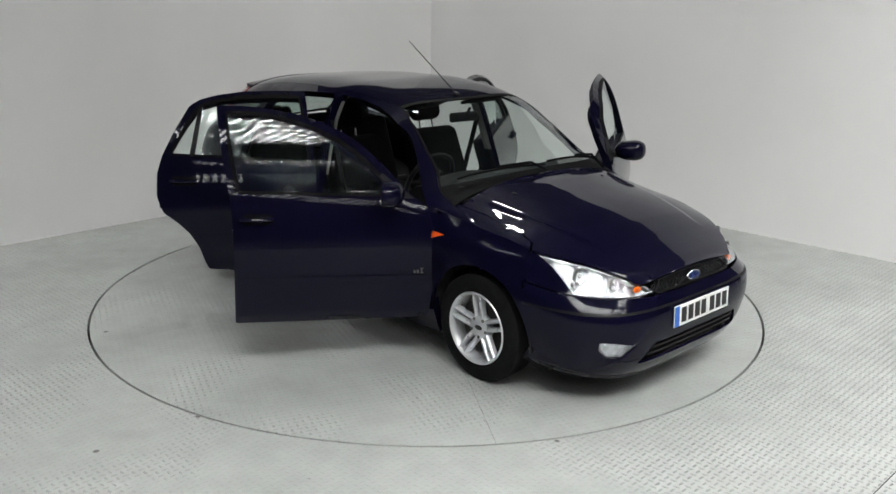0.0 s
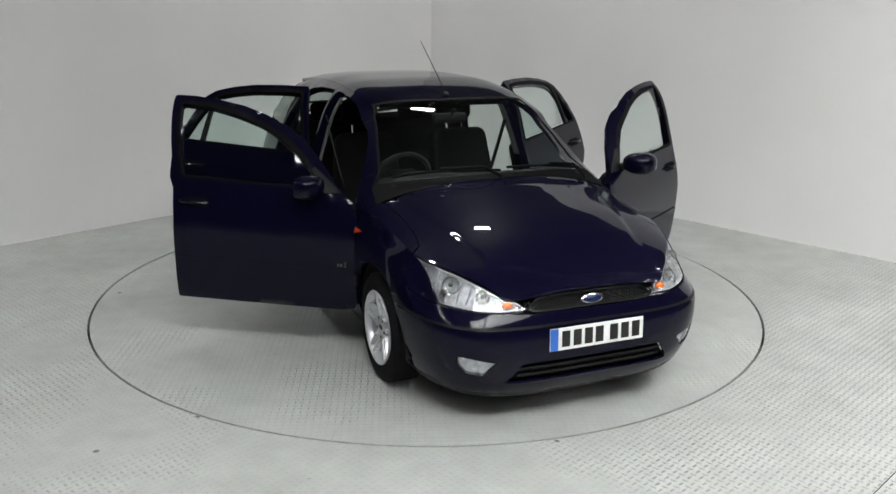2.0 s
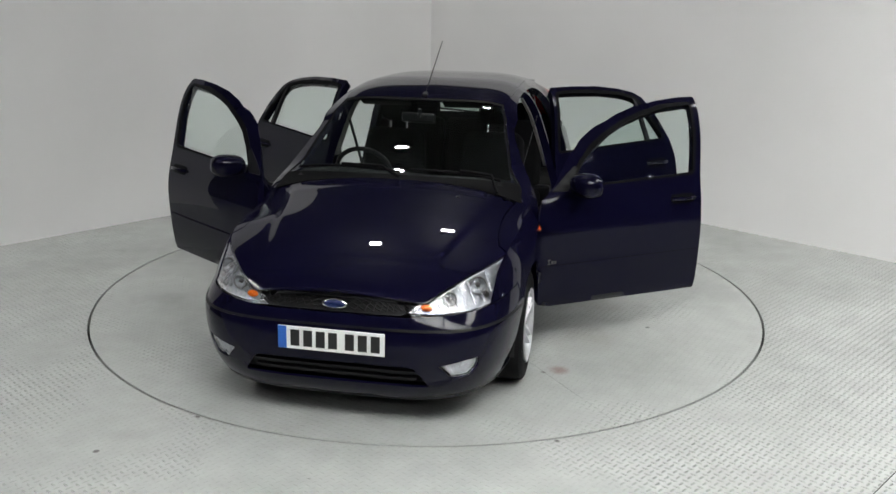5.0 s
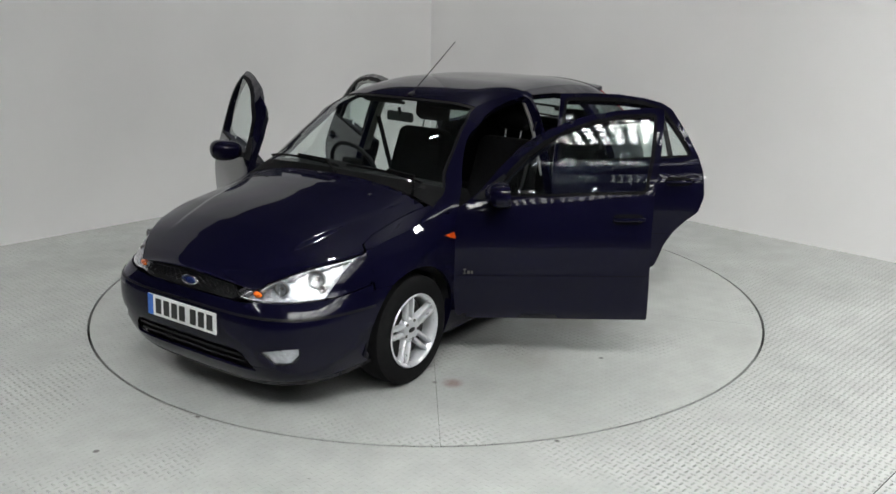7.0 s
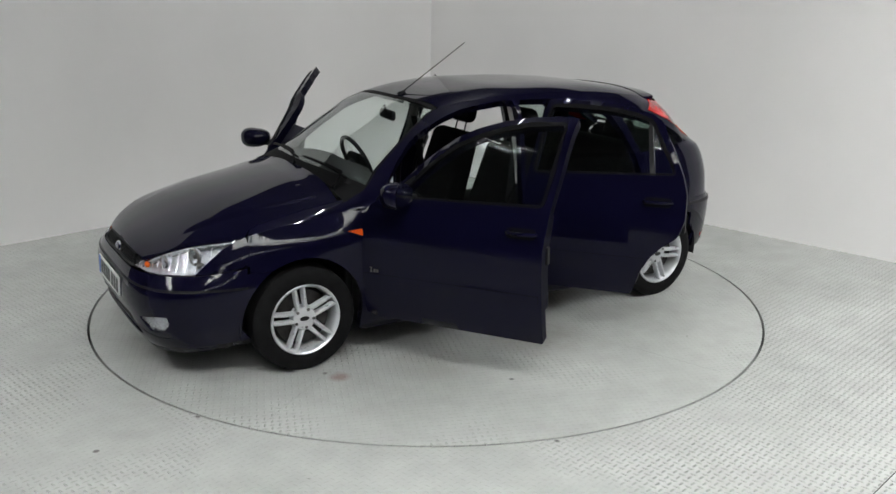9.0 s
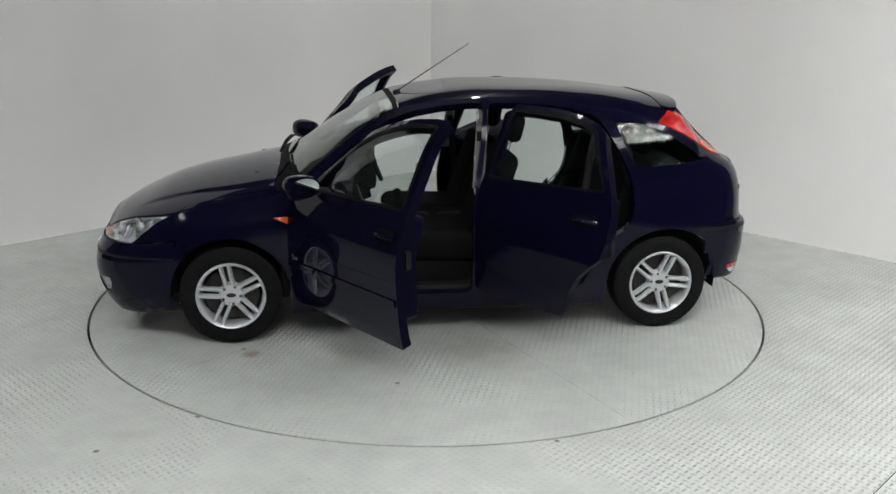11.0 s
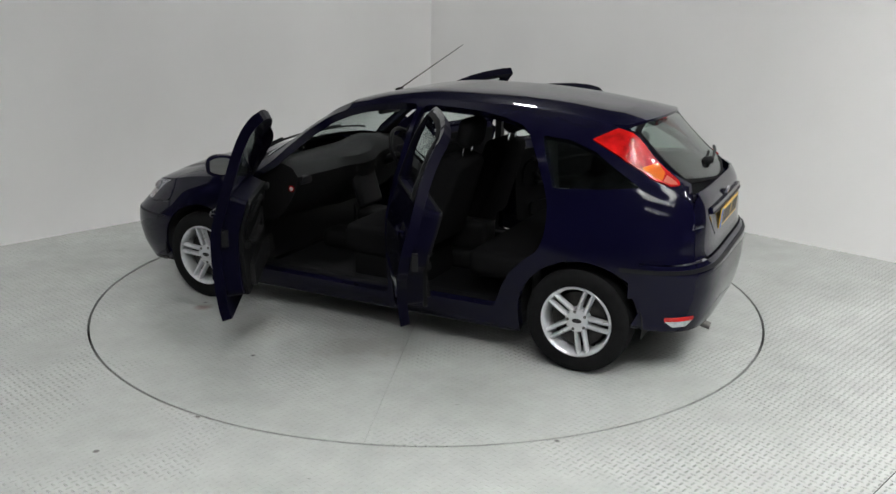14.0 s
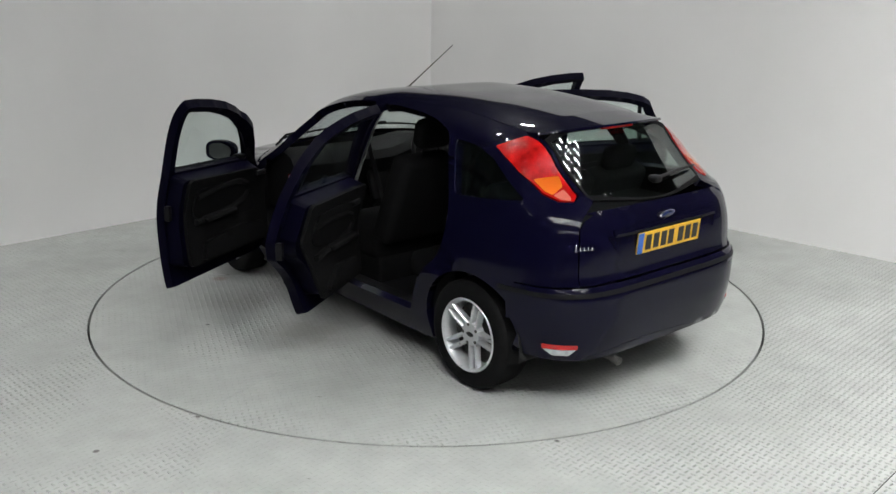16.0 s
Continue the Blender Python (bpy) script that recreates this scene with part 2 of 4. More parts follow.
def hanging_lamp(x, y, sx, sy, power):
    base = new("hanging_lamp")
    base.location = (x, y, CEIL - 0.40)
    tagged(base, "flat rectangular lamp hung under the dark ceiling", "lamp", "hanging lamps")
    bm = bmesh.new()
    boxes(bm, [(0, 0, 0.04, sx + 0.06, sy + 0.06, 0.06)])
    part("housing", bm, DARK, base)
    bm = bmesh.new()
    boxes(bm, [(0, 0, 0.0, sx, sy, 0.01)])
    part("diffuser", bm, GLOW, base)
    for s in (-1, 1):
        bm = bmesh.new()
        boxes(bm, [(s * sx * 0.35, 0, 0.235, 0.012, 0.012, 0.33)])
        part("rod", bm, DARK, base)


def part(name, bm, mat, parent, label="", smooth=False):
    """Links a bmesh as one mesh object under a thing or a part."""
    me = bpy.data.meshes.new(name)
    bmesh.ops.recalc_face_normals(bm, faces=bm.faces)
    bm.to_mesh(me)
    bm.free()
    for m in (mat if isinstance(mat, (list, tuple)) else [mat]):
        me.materials.append(m)
    if smooth:
        me.polygons.foreach_set("use_smooth", [True] * len(me.polygons))
        me.set_sharp_from_angle(angle=radians(38))
    ob = new(name, me)
    ob.parent = parent
    if label:
        tagged(ob, label)
    return ob


for row in ROOFLIGHTS:
    rooflight(*row)
for row in LAMPS:
    hanging_lamp(*row)


# ---- the turntable ----
def make_turntable():
    """Five wedge-shaped plates that meet in the middle, with hairline joints."""
    base = new("turntable")
    tagged(base, "round pale grey tread-plate turntable flush with the floor", "turntable")
    n, r, g = 40, TABLE_R - 0.006, 0.0009
    for k in range(5):
        a0, a1 = radians(38 + 72 * k), radians(110 + 72 * k)
        mid = (a0 + a1) / 2
        o = Vector((math.cos(mid), math.sin(mid))) * (g / math.sin(radians(36)))
        arcs = []
        for i in range(n + 1):
            a = a0 + (a1 - a0) * i / n
            arcs.append((o.x + (r - 0.004) * math.cos(a), o.y + (r - 0.004) * math.sin(a)))
        plan = [(o.x, o.y)] + arcs
        m = len(plan)
        vs = [(x, y, 0.0) for x, y in plan] + [(x, y, -0.05) for x, y in plan]
        fs = [tuple(range(m)), tuple(range(2 * m - 1, m - 1, -1))] + [(i, i + m, (i + 1) % m + m, (i + 1) % m) for i in range(m)]
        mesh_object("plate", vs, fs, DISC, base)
    return base


turntable = make_turntable()
# a joint between floor plates
joint = slab("floor_joint", 1.45, -3.06, 3.95, -0.62, -0.002, 0.0012, 0.004, PIT)
tagged(joint, "dark joint between floor plates", "joint", kind="structure")


# ---- the car's surface ----
# Car space: x ahead, y to its left, z up, origin on the ground between the axles.
def curve(xs, ys):
    """A smooth curve through a few heights or widths."""
    xs, ys = np.array(xs, float), np.array(ys, float)
    d = np.diff(ys) / np.diff(xs)
    m = np.concatenate([[d[0]], [0 if a * b <= 0 else 2 * a * b / (a + b) for a, b in zip(d, d[1:])], [d[-1]]])

    def f(x):
        x = min(max(x, xs[0]), xs[-1])
        i = min(max(int(np.searchsorted(xs, x)) - 1, 0), len(xs) - 2)
        h = xs[i + 1] - xs[i]
        t = (x - xs[i]) / h
        return float(ys[i] * (1 + 2 * t) * (1 - t) ** 2 + m[i] * h * t * (1 - t) ** 2 + ys[i + 1] * t * t * (3 - 2 * t) + m[i + 1] * h * t * t * (t - 1))
    return f


XS, XR, PF, PR = 1.0, -1.0, 2.5, 3.0
LF, LR = 1.1, 0.9
nose_square = curve([0.15, 0.5, 0.56, 0.62, 0.8, 1.0], [4.4, 4.4, 3.8, 3.2, 2.6, 2.5])
tail_square = curve([0.15, 0.6, 0.7, 0.9, 1.05], [4.9, 4.9, 5.0, 5.2, 5.0])
half_width = curve([0.11, 0.16, 0.24, 0.32, 0.5, 0.66, 0.74, 0.82, 0.9, 1.0], [0.74, 0.77, 0.80, 0.822, 0.842, 0.85, 0.845, 0.828, 0.803, 0.775])
nose_x = curve([0.11, 0.15, 0.22, 0.3, 0.42, 0.5, 0.56, 0.61, 0.67, 0.78, 0.9], [2.0, 2.05, 2.10, 2.13, 2.15, 2.14, 2.12, 2.095, 2.065, 1.99, 1.9])
tail_x = curve([0.15, 0.24, 0.34, 0.5, 0.6, 0.645, 0.685, 0.83, 0.94, 1.02], [-1.86, -1.92, -1.955, -1.975, -1.975, -1.96, -1.925, -1.915, -1.895, -1.855])
shoulder = curve([-1.9, -1.5, -1.1, -0.3, 0.3, 0.7, 1.0, 1.3, 1.55, 1.65, 1.90, 2.02, 2.06, 2.08, 2.094, 2.1],
                 [1.005, 1.0, 0.985, 0.945, 0.925, 0.905, 0.865, 0.83, 0.80, 0.778, 0.736, 0.678, 0.638, 0.648, 0.659, 0.664])
ridge = curve([-1.9, -1.86, -1.76, -1.6, -1.46, -1.25, -0.9, -0.55, -0.25, 0.05, 0.3, 0.5, 0.75, 1.0, 1.06, 1.3, 1.55, 1.8, 2.0, 2.07, 2.1],
              [1.01, 1.02, 1.10, 1.24, 1.378, 1.410, 1.445, 1.458, 1.457, 1.431, 1.378, 1.292, 1.157, 1.005, 0.985, 0.935, 0.88, 0.80, 0.71, 0.672, 0.668])
squareness = curve([-1.9, -1.75, -1.5, -0.6, 0.15, 0.4, 0.5, 0.6, 0.7, 0.8, 1.05, 1.5, 2.1], [2.0, 2.05, 2.8, 5.0, 5.8, 5.8, 4.4, 3.55, 2.8, 2.3, 2.2, 2.1, 2.1])
# how far the top falls away at its edges: full in the cabin, gently on the bonnet
fall = curve([-1.9, 0.6, 1.0, 1.35, 2.1], [1.0, 1.0, 0.8, 0.56, 0.56])
lean_in = curve([-1.9, -1.3, -0.9, 0.2, 0.8, 1.1, 2.1], [0.16, 0.14, 0.225, 0.215, 0.11, 0.04, 0.03])
crest = curve([0.88, 1.22, 1.45, 1.65, 2.1], [0.0, 1.0, 1.0, 0.45, 0.1])


def lower(X, z):
    """The flank, and its wrap round nose and tail, at the height z."""
    w = half_width(z) * (1 - 0.012 * min(X / 1.2, 1) ** 2 if X > 0 else 1 - 0.02 * min(-X / 1.6, 1) ** 2)
    # the wing's crest leans in
    w -= 0.5 * crest(X) * (math.hypot(z - 0.735, 0.02) + z - 0.735) / 2
    # flared wheel arches
    w += 0.014 * math.exp(-((abs(X) - 1.3075) / 0.28) ** 2) * math.exp(-((z - 0.5) / 0.2) ** 2)
    if X > XS:
        k = min((X - XS) / LF, 1)
        return XS + (nose_x(z) - XS) * k, w * max(1 - k ** nose_square(z), 0) ** (1 / nose_square(z)), z
    if X < XR:
        k = min((XR - X) / LR, 1)
        return XR + (tail_x(z) - XR) * k, w * max(1 - k ** tail_square(z), 0) ** (1 / tail_square(z)), z
    return X, w, z


def upper(X, zz):
    """Bonnet, glass and roof: zz goes from 0 at the shoulder to 1 at the middle line."""
    z0 = shoulder(X)
    x, y, _ = lower(X, z0)
    p = squareness(X)
    zz = min(max(zz, 0), 1)
    return x, y * max(1 - zz ** (p * fall(X)), 0) ** (1 / p) * (1 - lean_in(X) * zz), z0 + max(ridge(x) - z0, 0.002) * zz


def on_side(X, z):
    """Where the side meets the height z at the station X."""
    z0 = shoulder(X)
    if z <= z0:
        return lower(X, z)
    x = lower(X, z0)[0]
    return upper(X, (z - z0) / max(ridge(x) - z0, 0.002))


def on_top(X, t):
    """Across the car's top: t from -1 at the one shoulder over 0 to 1 at the other."""
    s = abs(t) * math.pi / 2
    x, y, z = upper(X, max(math.cos(s), 0) ** (2 / squareness(X)))
    return x, math.copysign(y, t), z


def nose_station(deg):
    return XS + LF * max(math.cos(radians(abs(deg))), 0) ** (2 / PF)


def tail_station(deg):
    return XR - LR * max(math.cos(radians(abs(deg))), 0) ** (2 / PR)


def on_nose(deg, z):
    x, y, z = lower(nose_station(deg), z)
    return x, math.copysign(y, deg), z


def on_tail(deg, z):
    x, y, z = lower(tail_station(deg), z)
    return x, math.copysign(y, deg), z


def nose_deg(y, z):
    """The angle on the nose at which it is y wide."""
    p = nose_square(z)
    k = max(1 - (y / half_width(z) / 0.988) ** p, 0) ** (1 / p)
    return math.degrees(math.acos(k ** (PF / 2)))


def tail_deg(y, z):
    p = tail_square(z)
    k = max(1 - (y / half_width(z) / 0.98) ** p, 0) ** (1 / p)
    return math.degrees(math.acos(k ** (PR / 2)))


def bonnet_map(deg, t):
    """The bonnet: a low raised middle between two creases that run together towards the nose."""
    x, y, z = on_top(nose_station(deg), t)
    edge = float(np.interp(x, [1.0, 1.18, 1.37, 1.53, 1.78], [0.61, 0.585, 0.55, 0.515, 0.455]))
    k = min(max((edge - abs(y)) / 0.032, 0), 1)
    fade = min(max((x - 1.03) / 0.12, 0), 1) * min(max((1.86 - x) / 0.14, 0), 1)
    return x, y, z + 0.009 * k * (2 - k) * fade


def rounded(points, r=0.0, scale=(1, 1)):
    """A closed outline with its corners rounded off."""
    out, n = [], len(points)
    for i in range(n):
        a, b, c = (Vector((points[j % n][0] * scale[0], points[j % n][1] * scale[1])) for j in (i - 1, i, i + 1))
        d0, d1 = (a - b), (c - b)
        k = min(r, d0.length * 0.45, d1.length * 0.45)
        if k < 1e-4 or abs(d0.normalized().cross(d1.normalized())) < 0.12:
            out.append(b)
            continue
        p0, p1 = b + d0.normalized() * k, b + d1.normalized() * k
        for q in range(5):
            t = q / 4
            out.append(p0 * (1 - t) ** 2 + b * 2 * t * (1 - t) + p1 * t * t)
    return [(v.x / scale[0], v.y / scale[1]) for v in out]


def inside(x, y, poly):
    hit, n = False, len(poly)
    for i in range(n):
        x0, y0 = poly[i]
        x1, y1 = poly[i - 1]
        if (y0 > y) != (y1 > y) and x < (x1 - x0) * (y - y0) / (y1 - y0) + x0:
            hit = not hit
    return hit


from mathutils.geometry import delaunay_2d_cdt


def flat_mesh(outline, holes, step, scale):
    """Triangles that fill an outline, in its own plane, with points spaced by about a step."""
    loops = []
    for lp in [outline] + list(holes):
        pts = []
        for i in range(len(lp)):
            a, b = lp[i], lp[(i + 1) % len(lp)]
            d = math.hypot((b[0] - a[0]) * scale[0], (b[1] - a[1]) * scale[1])
            k = max(1, round(d / step))
            pts += [((a[0] + (b[0] - a[0]) * q / k) * scale[0], (a[1] + (b[1] - a[1]) * q / k) * scale[1]) for q in range(k)]
        loops.append(pts)
    verts, edges = [], []
    for pts in loops:
        o = len(verts)
        verts += pts
        edges += [(o + i, o + (i + 1) % len(pts)) for i in range(len(pts))]
    rim = np.array(verts)
    lo, hi = rim.min(0), rim.max(0)
    j = 0
    y = lo[1] + step / 2
    while y < hi[1]:
        x = lo[0] + step * (0.5 if j % 2 else 0.0)
        while x < hi[0]:
            if np.min((rim[:, 0] - x) ** 2 + (rim[:, 1] - y) ** 2) > (0.55 * step) ** 2 and inside(x, y, loops[0]) and not any(inside(x, y, h) for h in loops[1:]):
                verts.append((x, y))
            x += step
        y += step * 0.87
        j += 1
    vs, es, fs, *_ = delaunay_2d_cdt([Vector(v) for v in verts], edges, [], 0, 1e-6)
    tris = []
    for f in fs:
        cx, cy = sum(vs[i].x for i in f) / 3, sum(vs[i].y for i in f) / 3
        if inside(cx, cy, loops[0]) and not any(inside(cx, cy, h) for h in loops[1:]):
            tris.append(tuple(f))
    return [(v.x / scale[0], v.y / scale[1]) for v in vs], tris


def panel(name, outline, mapping, parent, mats, holes=(), step=0.035, scale=(1, 1), thick=0.014, lift=0.0, mirror=False, label="", rim=0):
    """A sheet of bodywork or glass: an outline laid on the car's surface, with thickness. mats: outside, then inside."""
    mats = mats if isinstance(mats, (list, tuple)) else [mats]
    flat, tris = flat_mesh(outline, holes, step, scale)
    e = 0.004
    sgn = -1 if mirror else 1
    outer, nrm = [], []
    for a, b in flat:
        p = Vector(mapping(a, b))
        du = Vector(mapping(a + e / scale[0], b)) - Vector(mapping(a - e / scale[0], b))
        dv = Vector(mapping(a, b + e / scale[1])) - Vector(mapping(a, b - e / scale[1]))
        m = du.cross(dv)
        m = m.normalized() if m.length > 1e-12 else Vector((0, 0, 1))
        if m.dot(p - Vector((min(max(p.x, -0.9), 0.9), 0, 0.5))) < 0:
            m = -m
        p = p + m * lift
        outer.append(Vector((p.x, sgn * p.y, p.z)))
        nrm.append(Vector((m.x, sgn * m.y, m.z)))
    inner = [p - m * thick for p, m in zip(outer, nrm)]
    n = len(outer)
    verts, faces, idx = outer + inner, [], []
    for t in tris:
        fn = (outer[t[1]] - outer[t[0]]).cross(outer[t[2]] - outer[t[0]])
        if fn.dot(nrm[t[0]]) < 0:
            t = (t[0], t[2], t[1])
        faces.append(t)
        idx.append(0)
        faces.append((t[2] + n, t[1] + n, t[0] + n))
        idx.append(len(mats) - 1)
    seen = {}
    for f in faces[::2]:
        for i in range(3):
            a, b = f[i], f[(i + 1) % 3]
            if (b, a) in seen:
                seen.pop((b, a))
            else:
                seen[(a, b)] = 1
    rims = len(faces)
    for a, b in seen:
        o = len(verts)
        verts += [outer[a], outer[b], inner[b], inner[a]]
        faces.append((o + 1, o, o + 3, o + 2))
        idx.append(rim)
    ob = mesh_object(name, verts, faces, mats, parent)
    ob.data.polygons.foreach_set("material_index", idx)
    ob.data.polygons.foreach_set("use_smooth", [i < rims for i in range(len(faces))])
    if label:
        tagged(ob, label)
    return ob


def arc(cx, cz, r, a0, a1, n=14):
    return [(cx + r * math.cos(radians(a0 + (a1 - a0) * i / (n - 1))), cz + r * math.sin(radians(a0 + (a1 - a0) * i / (n - 1)))) for i in range(n)]


def rbox(bm, c, size, r=0.02, seg=3, turn=(0, 0, 0), squash=None):
    """A box with rounded edges; squash(v) may shape it further."""
    m = bmesh.new()
    bmesh.ops.create_cube(m, size=1, matrix=Matrix.Diagonal((*size, 1)))
    bmesh.ops.bevel(m, geom=m.edges[:], offset=min(r, min(size) * 0.49), segments=seg, profile=0.5, affect="EDGES")
    if squash:
        for v in m.verts:
            v.co = squash(v.co)
    bmesh.ops.transform(m, matrix=pose(*c, *turn), verts=m.verts)
    me = bpy.data.meshes.new("t")
    m.to_mesh(me)
    m.free()
    bm.from_mesh(me)
    bpy.data.meshes.remove(me)


def lathe(bm, profile, n=48, axis="y", closed=False):
    """Turns a profile of (radius, along) about the y axis."""
    rings = []
    for i in range(n):
        a = 2 * math.pi * i / n
        rings.append([bm.verts.new((r * math.cos(a), h, r * math.sin(a))) for r, h in profile])
    for i in range(n):
        p, q = rings[i], rings[(i + 1) % n]
        for k in range(len(profile) - (0 if closed else 1)):
            k2 = (k + 1) % len(profile)
            bm.faces.new((p[k], q[k], q[k2], p[k2]))


def tube(bm, pts, r, n=8, ends=True):
    """A round bar along a line of points."""
    pts = [Vector(p) for p in pts]
    rings = []
    for i, p in enumerate(pts):
        d = (pts[min(i + 1, len(pts) - 1)] - pts[max(i - 1, 0)]).normalized()
        a = d.orthogonal().normalized() if i == 0 else (a - d * a.dot(d)).normalized()
        b = d.cross(a)
        rr = r[i] if isinstance(r, (list, tuple)) else r
        rings.append([bm.verts.new(p + (a * math.cos(2 * math.pi * k / n) + b * math.sin(2 * math.pi * k / n)) * rr) for k in range(n)])
    for p, q in zip(rings, rings[1:]):
        for k in range(n):
            bm.faces.new((p[k], p[(k + 1) % n], q[(k + 1) % n], q[k]))
    if ends:
        bm.faces.new(rings[0][::-1])
        bm.faces.new(rings[-1])


# ---- the car ----
car = new("car")
tagged(car, "dark navy blue five-door hatchback with all four side doors open", "car")
BODY = [PAINT, TRIM]
WB = 1.3075
ARCH_R, HUB = 0.348, 0.30


def top_edge(X):
    """Height of the seam between the body side and the windscreen, roof or rear glass."""
    x, _, z0 = lower(X, shoulder(X))
    zz = np.interp(X, [-1.82, -1.55, -1.3, -0.9, 0.05, 0.3, 0.4, 0.5, 0.6, 0.7, 0.8, 0.87, 1.02], [0.62, 0.82, 0.875, 0.90, 0.92, 0.945, 0.940, 0.877, 0.803, 0.694, 0.555, 0.43, 0.27])
    return float(z0 + (ridge(x) - z0) * zz), float(zz)


# outlines of the doors and glass in side view, closed
FRONT_DOOR = [(0.93, 0.28), (0.945, 0.55), (0.945, 0.75), (0.90, 0.895), (0.80, 0.965), (0.68, 1.09), (0.57, 1.19), (0.46, 1.262), (0.34, 1.316), (0.2, 1.357),
              (0.05, 1.382), (-0.1, 1.395), (-0.21, 1.395), (-0.18, 1.15), (-0.145, 0.95), (-0.128, 0.75), (-0.128, 0.256), (0.85, 0.262)]
FRONT_PANE = [(0.72, 0.955), (0.62, 1.07), (0.53, 1.15), (0.43, 1.22), (0.31, 1.276), (0.18, 1.316), (0.03, 1.348), (-0.158, 1.360), (-0.132, 1.15), (-0.098, 0.975)]
REAR_DOOR = [(-0.137, 0.31), (-0.137, 0.75), (-0.155, 0.95), (-0.185, 1.15), (-0.22, 1.395), (-0.4, 1.394), (-0.6, 1.384), (-0.76, 1.360), (-0.87, 1.330), (-0.93, 1.293),
             (-1.02, 1.14), (-1.09, 1.0), (-1.115, 0.9), (-1.115, 0.76), (-1.08, 0.665)] + [(-1.0, 0.60), (-0.93, 0.53), (-0.875, 0.44), (-0.845, 0.35), (-0.82, 0.29), (-0.78, 0.285), (-0.2, 0.285)]
REAR_PANE = [(-0.197, 0.985), (-0.222, 1.15), (-0.255, 1.357), (-0.4, 1.357), (-0.6, 1.347), (-0.76, 1.323), (-0.868, 1.288), (-0.968, 1.13), (-1.035, 1.015)]
QUARTER = [(-1.01, 1.275), (-1.18, 1.262), (-1.33, 1.215), (-1.50, 1.115), (-1.60, 1.055), (-1.4, 1.03), (-1.12, 1.012)]
TAIL_LAMP = [(-1.29, 1.272)] + [(X, top_edge(X)[0] - 0.007) for X in np.linspace(-1.40, -1.765, 10)] + [(-1.784, 1.052), (-1.738, 1.055), (-1.652, 1.086), (-1.578, 1.132), (-1.458, 1.198)]


def grown(pts, d):
    out, n = [], len(pts)
    area2 = sum(pts[i - 1][0] * pts[i][1] - pts[i][0] * pts[i - 1][1] for i in range(n))
    for i in range(n):
        a, b, e = Vector(pts[i - 1]), Vector(pts[i]), Vector(pts[(i + 1) % n])
        t = ((b - a).normalized() + (e - b).normalized()).normalized()
        nn = Vector((t.y, -t.x)) * (1 if area2 > 0 else -1)
        out.append((b.x + nn.x * d, b.y + nn.y * d))
    return out


def side_outline():
    pts = [(0.955, 0.158), (0.955, shoulder(0.955) + 0.002), (1.0, shoulder(1.0) + 0.002)]
    pts += [(X, top_edge(X)[0]) for X in np.linspace(1.012, -1.82, 72)]
    pts += [(tail_station(tail_deg(0.567, 0.99)), 0.99), (tail_station(tail_deg(0.606, 0.94)), 0.94), (tail_station(tail_deg(0.622, 0.85)), 0.85), (tail_station(tail_deg(0.626, 0.675)), 0.672)]
    pts += [(-1.60, 0.672), (-1.60, 0.47)] + [(p[0], p[1]) for p in arc(-WB, HUB, ARCH_R, 150, 0, 24)]
    pts += [(-WB + ARCH_R, 0.158)]
    return pts


def pane_surface(pane):
    """A smooth sheet of glass close to the body side: straight along the car, lightly curved in height."""
    x0, x1, z0, z1 = min(p[0] for p in pane), max(p[0] for p in pane), min(p[1] for p in pane), max(p[1] for p in pane)
    pts = [(X, z) for X in np.linspace(x0, x1, 14) for z in np.linspace(z0, z1, 10) if inside(X, z, pane)]
    rows = np.array([(1, X, z, z * z) for X, z in pts])
    k = np.linalg.lstsq(rows, np.array([on_side(X, z)[1] for X, z in pts]), rcond=None)[0]
    zm = (z0 + z1) / 2
    kx = np.polyfit([X for X, z in pts], [on_side(X, z)[0] for X, z in pts], 1)
    return lambda X, z: (kx[0] * X + kx[1], k[0] + k[1] * X + k[2] * z + k[3] * z * z + 0.09 * (z - zm) - 0.15 * (z - zm) ** 2, z)


APERTURES = [rounded(grown(FRONT_DOOR, -0.012), 0.05), rounded(grown(REAR_DOOR, -0.012), 0.05)]
for mirror in (False, True):
    panel("body_side", side_outline(), on_side, car, [PAINT, PLASTIC], holes=APERTURES + [rounded(QUARTER, 0.015), TAIL_LAMP], thick=0.05, mirror=mirror, step=0.04)
    panel("quarter_glass", rounded(grown(QUARTER, 0.004), 0.015), pane_surface(QUARTER), car, TINT, thick=0.004, lift=-0.004, mirror=mirror).visible_shadow = False
    # front wing, up to the bonnet's seam
    wing = [(0.948, 0.158), (0.948, 0.86), (1.0, shoulder(1.0))] + [(X, shoulder(X)) for X in np.linspace(1.05, 1.645, 14)] + [(1.60, 0.60), (1.5, 0.60)]
    wing += arc(WB, HUB, ARCH_R, 60, 180, 20) + [(WB - ARCH_R, 0.158)]
    panel("front_wing", wing, on_side, car, BODY, mirror=mirror)
    strip = [(59, 1.0), (61, 0.90), (66, 0.86), (76, 0.83), (89.9, 0.80), (89.9, 1.0)]
    panel("wing_top", strip, bonnet_map, car, BODY, step=0.03, scale=(0.012, 0.9), mirror=mirror)

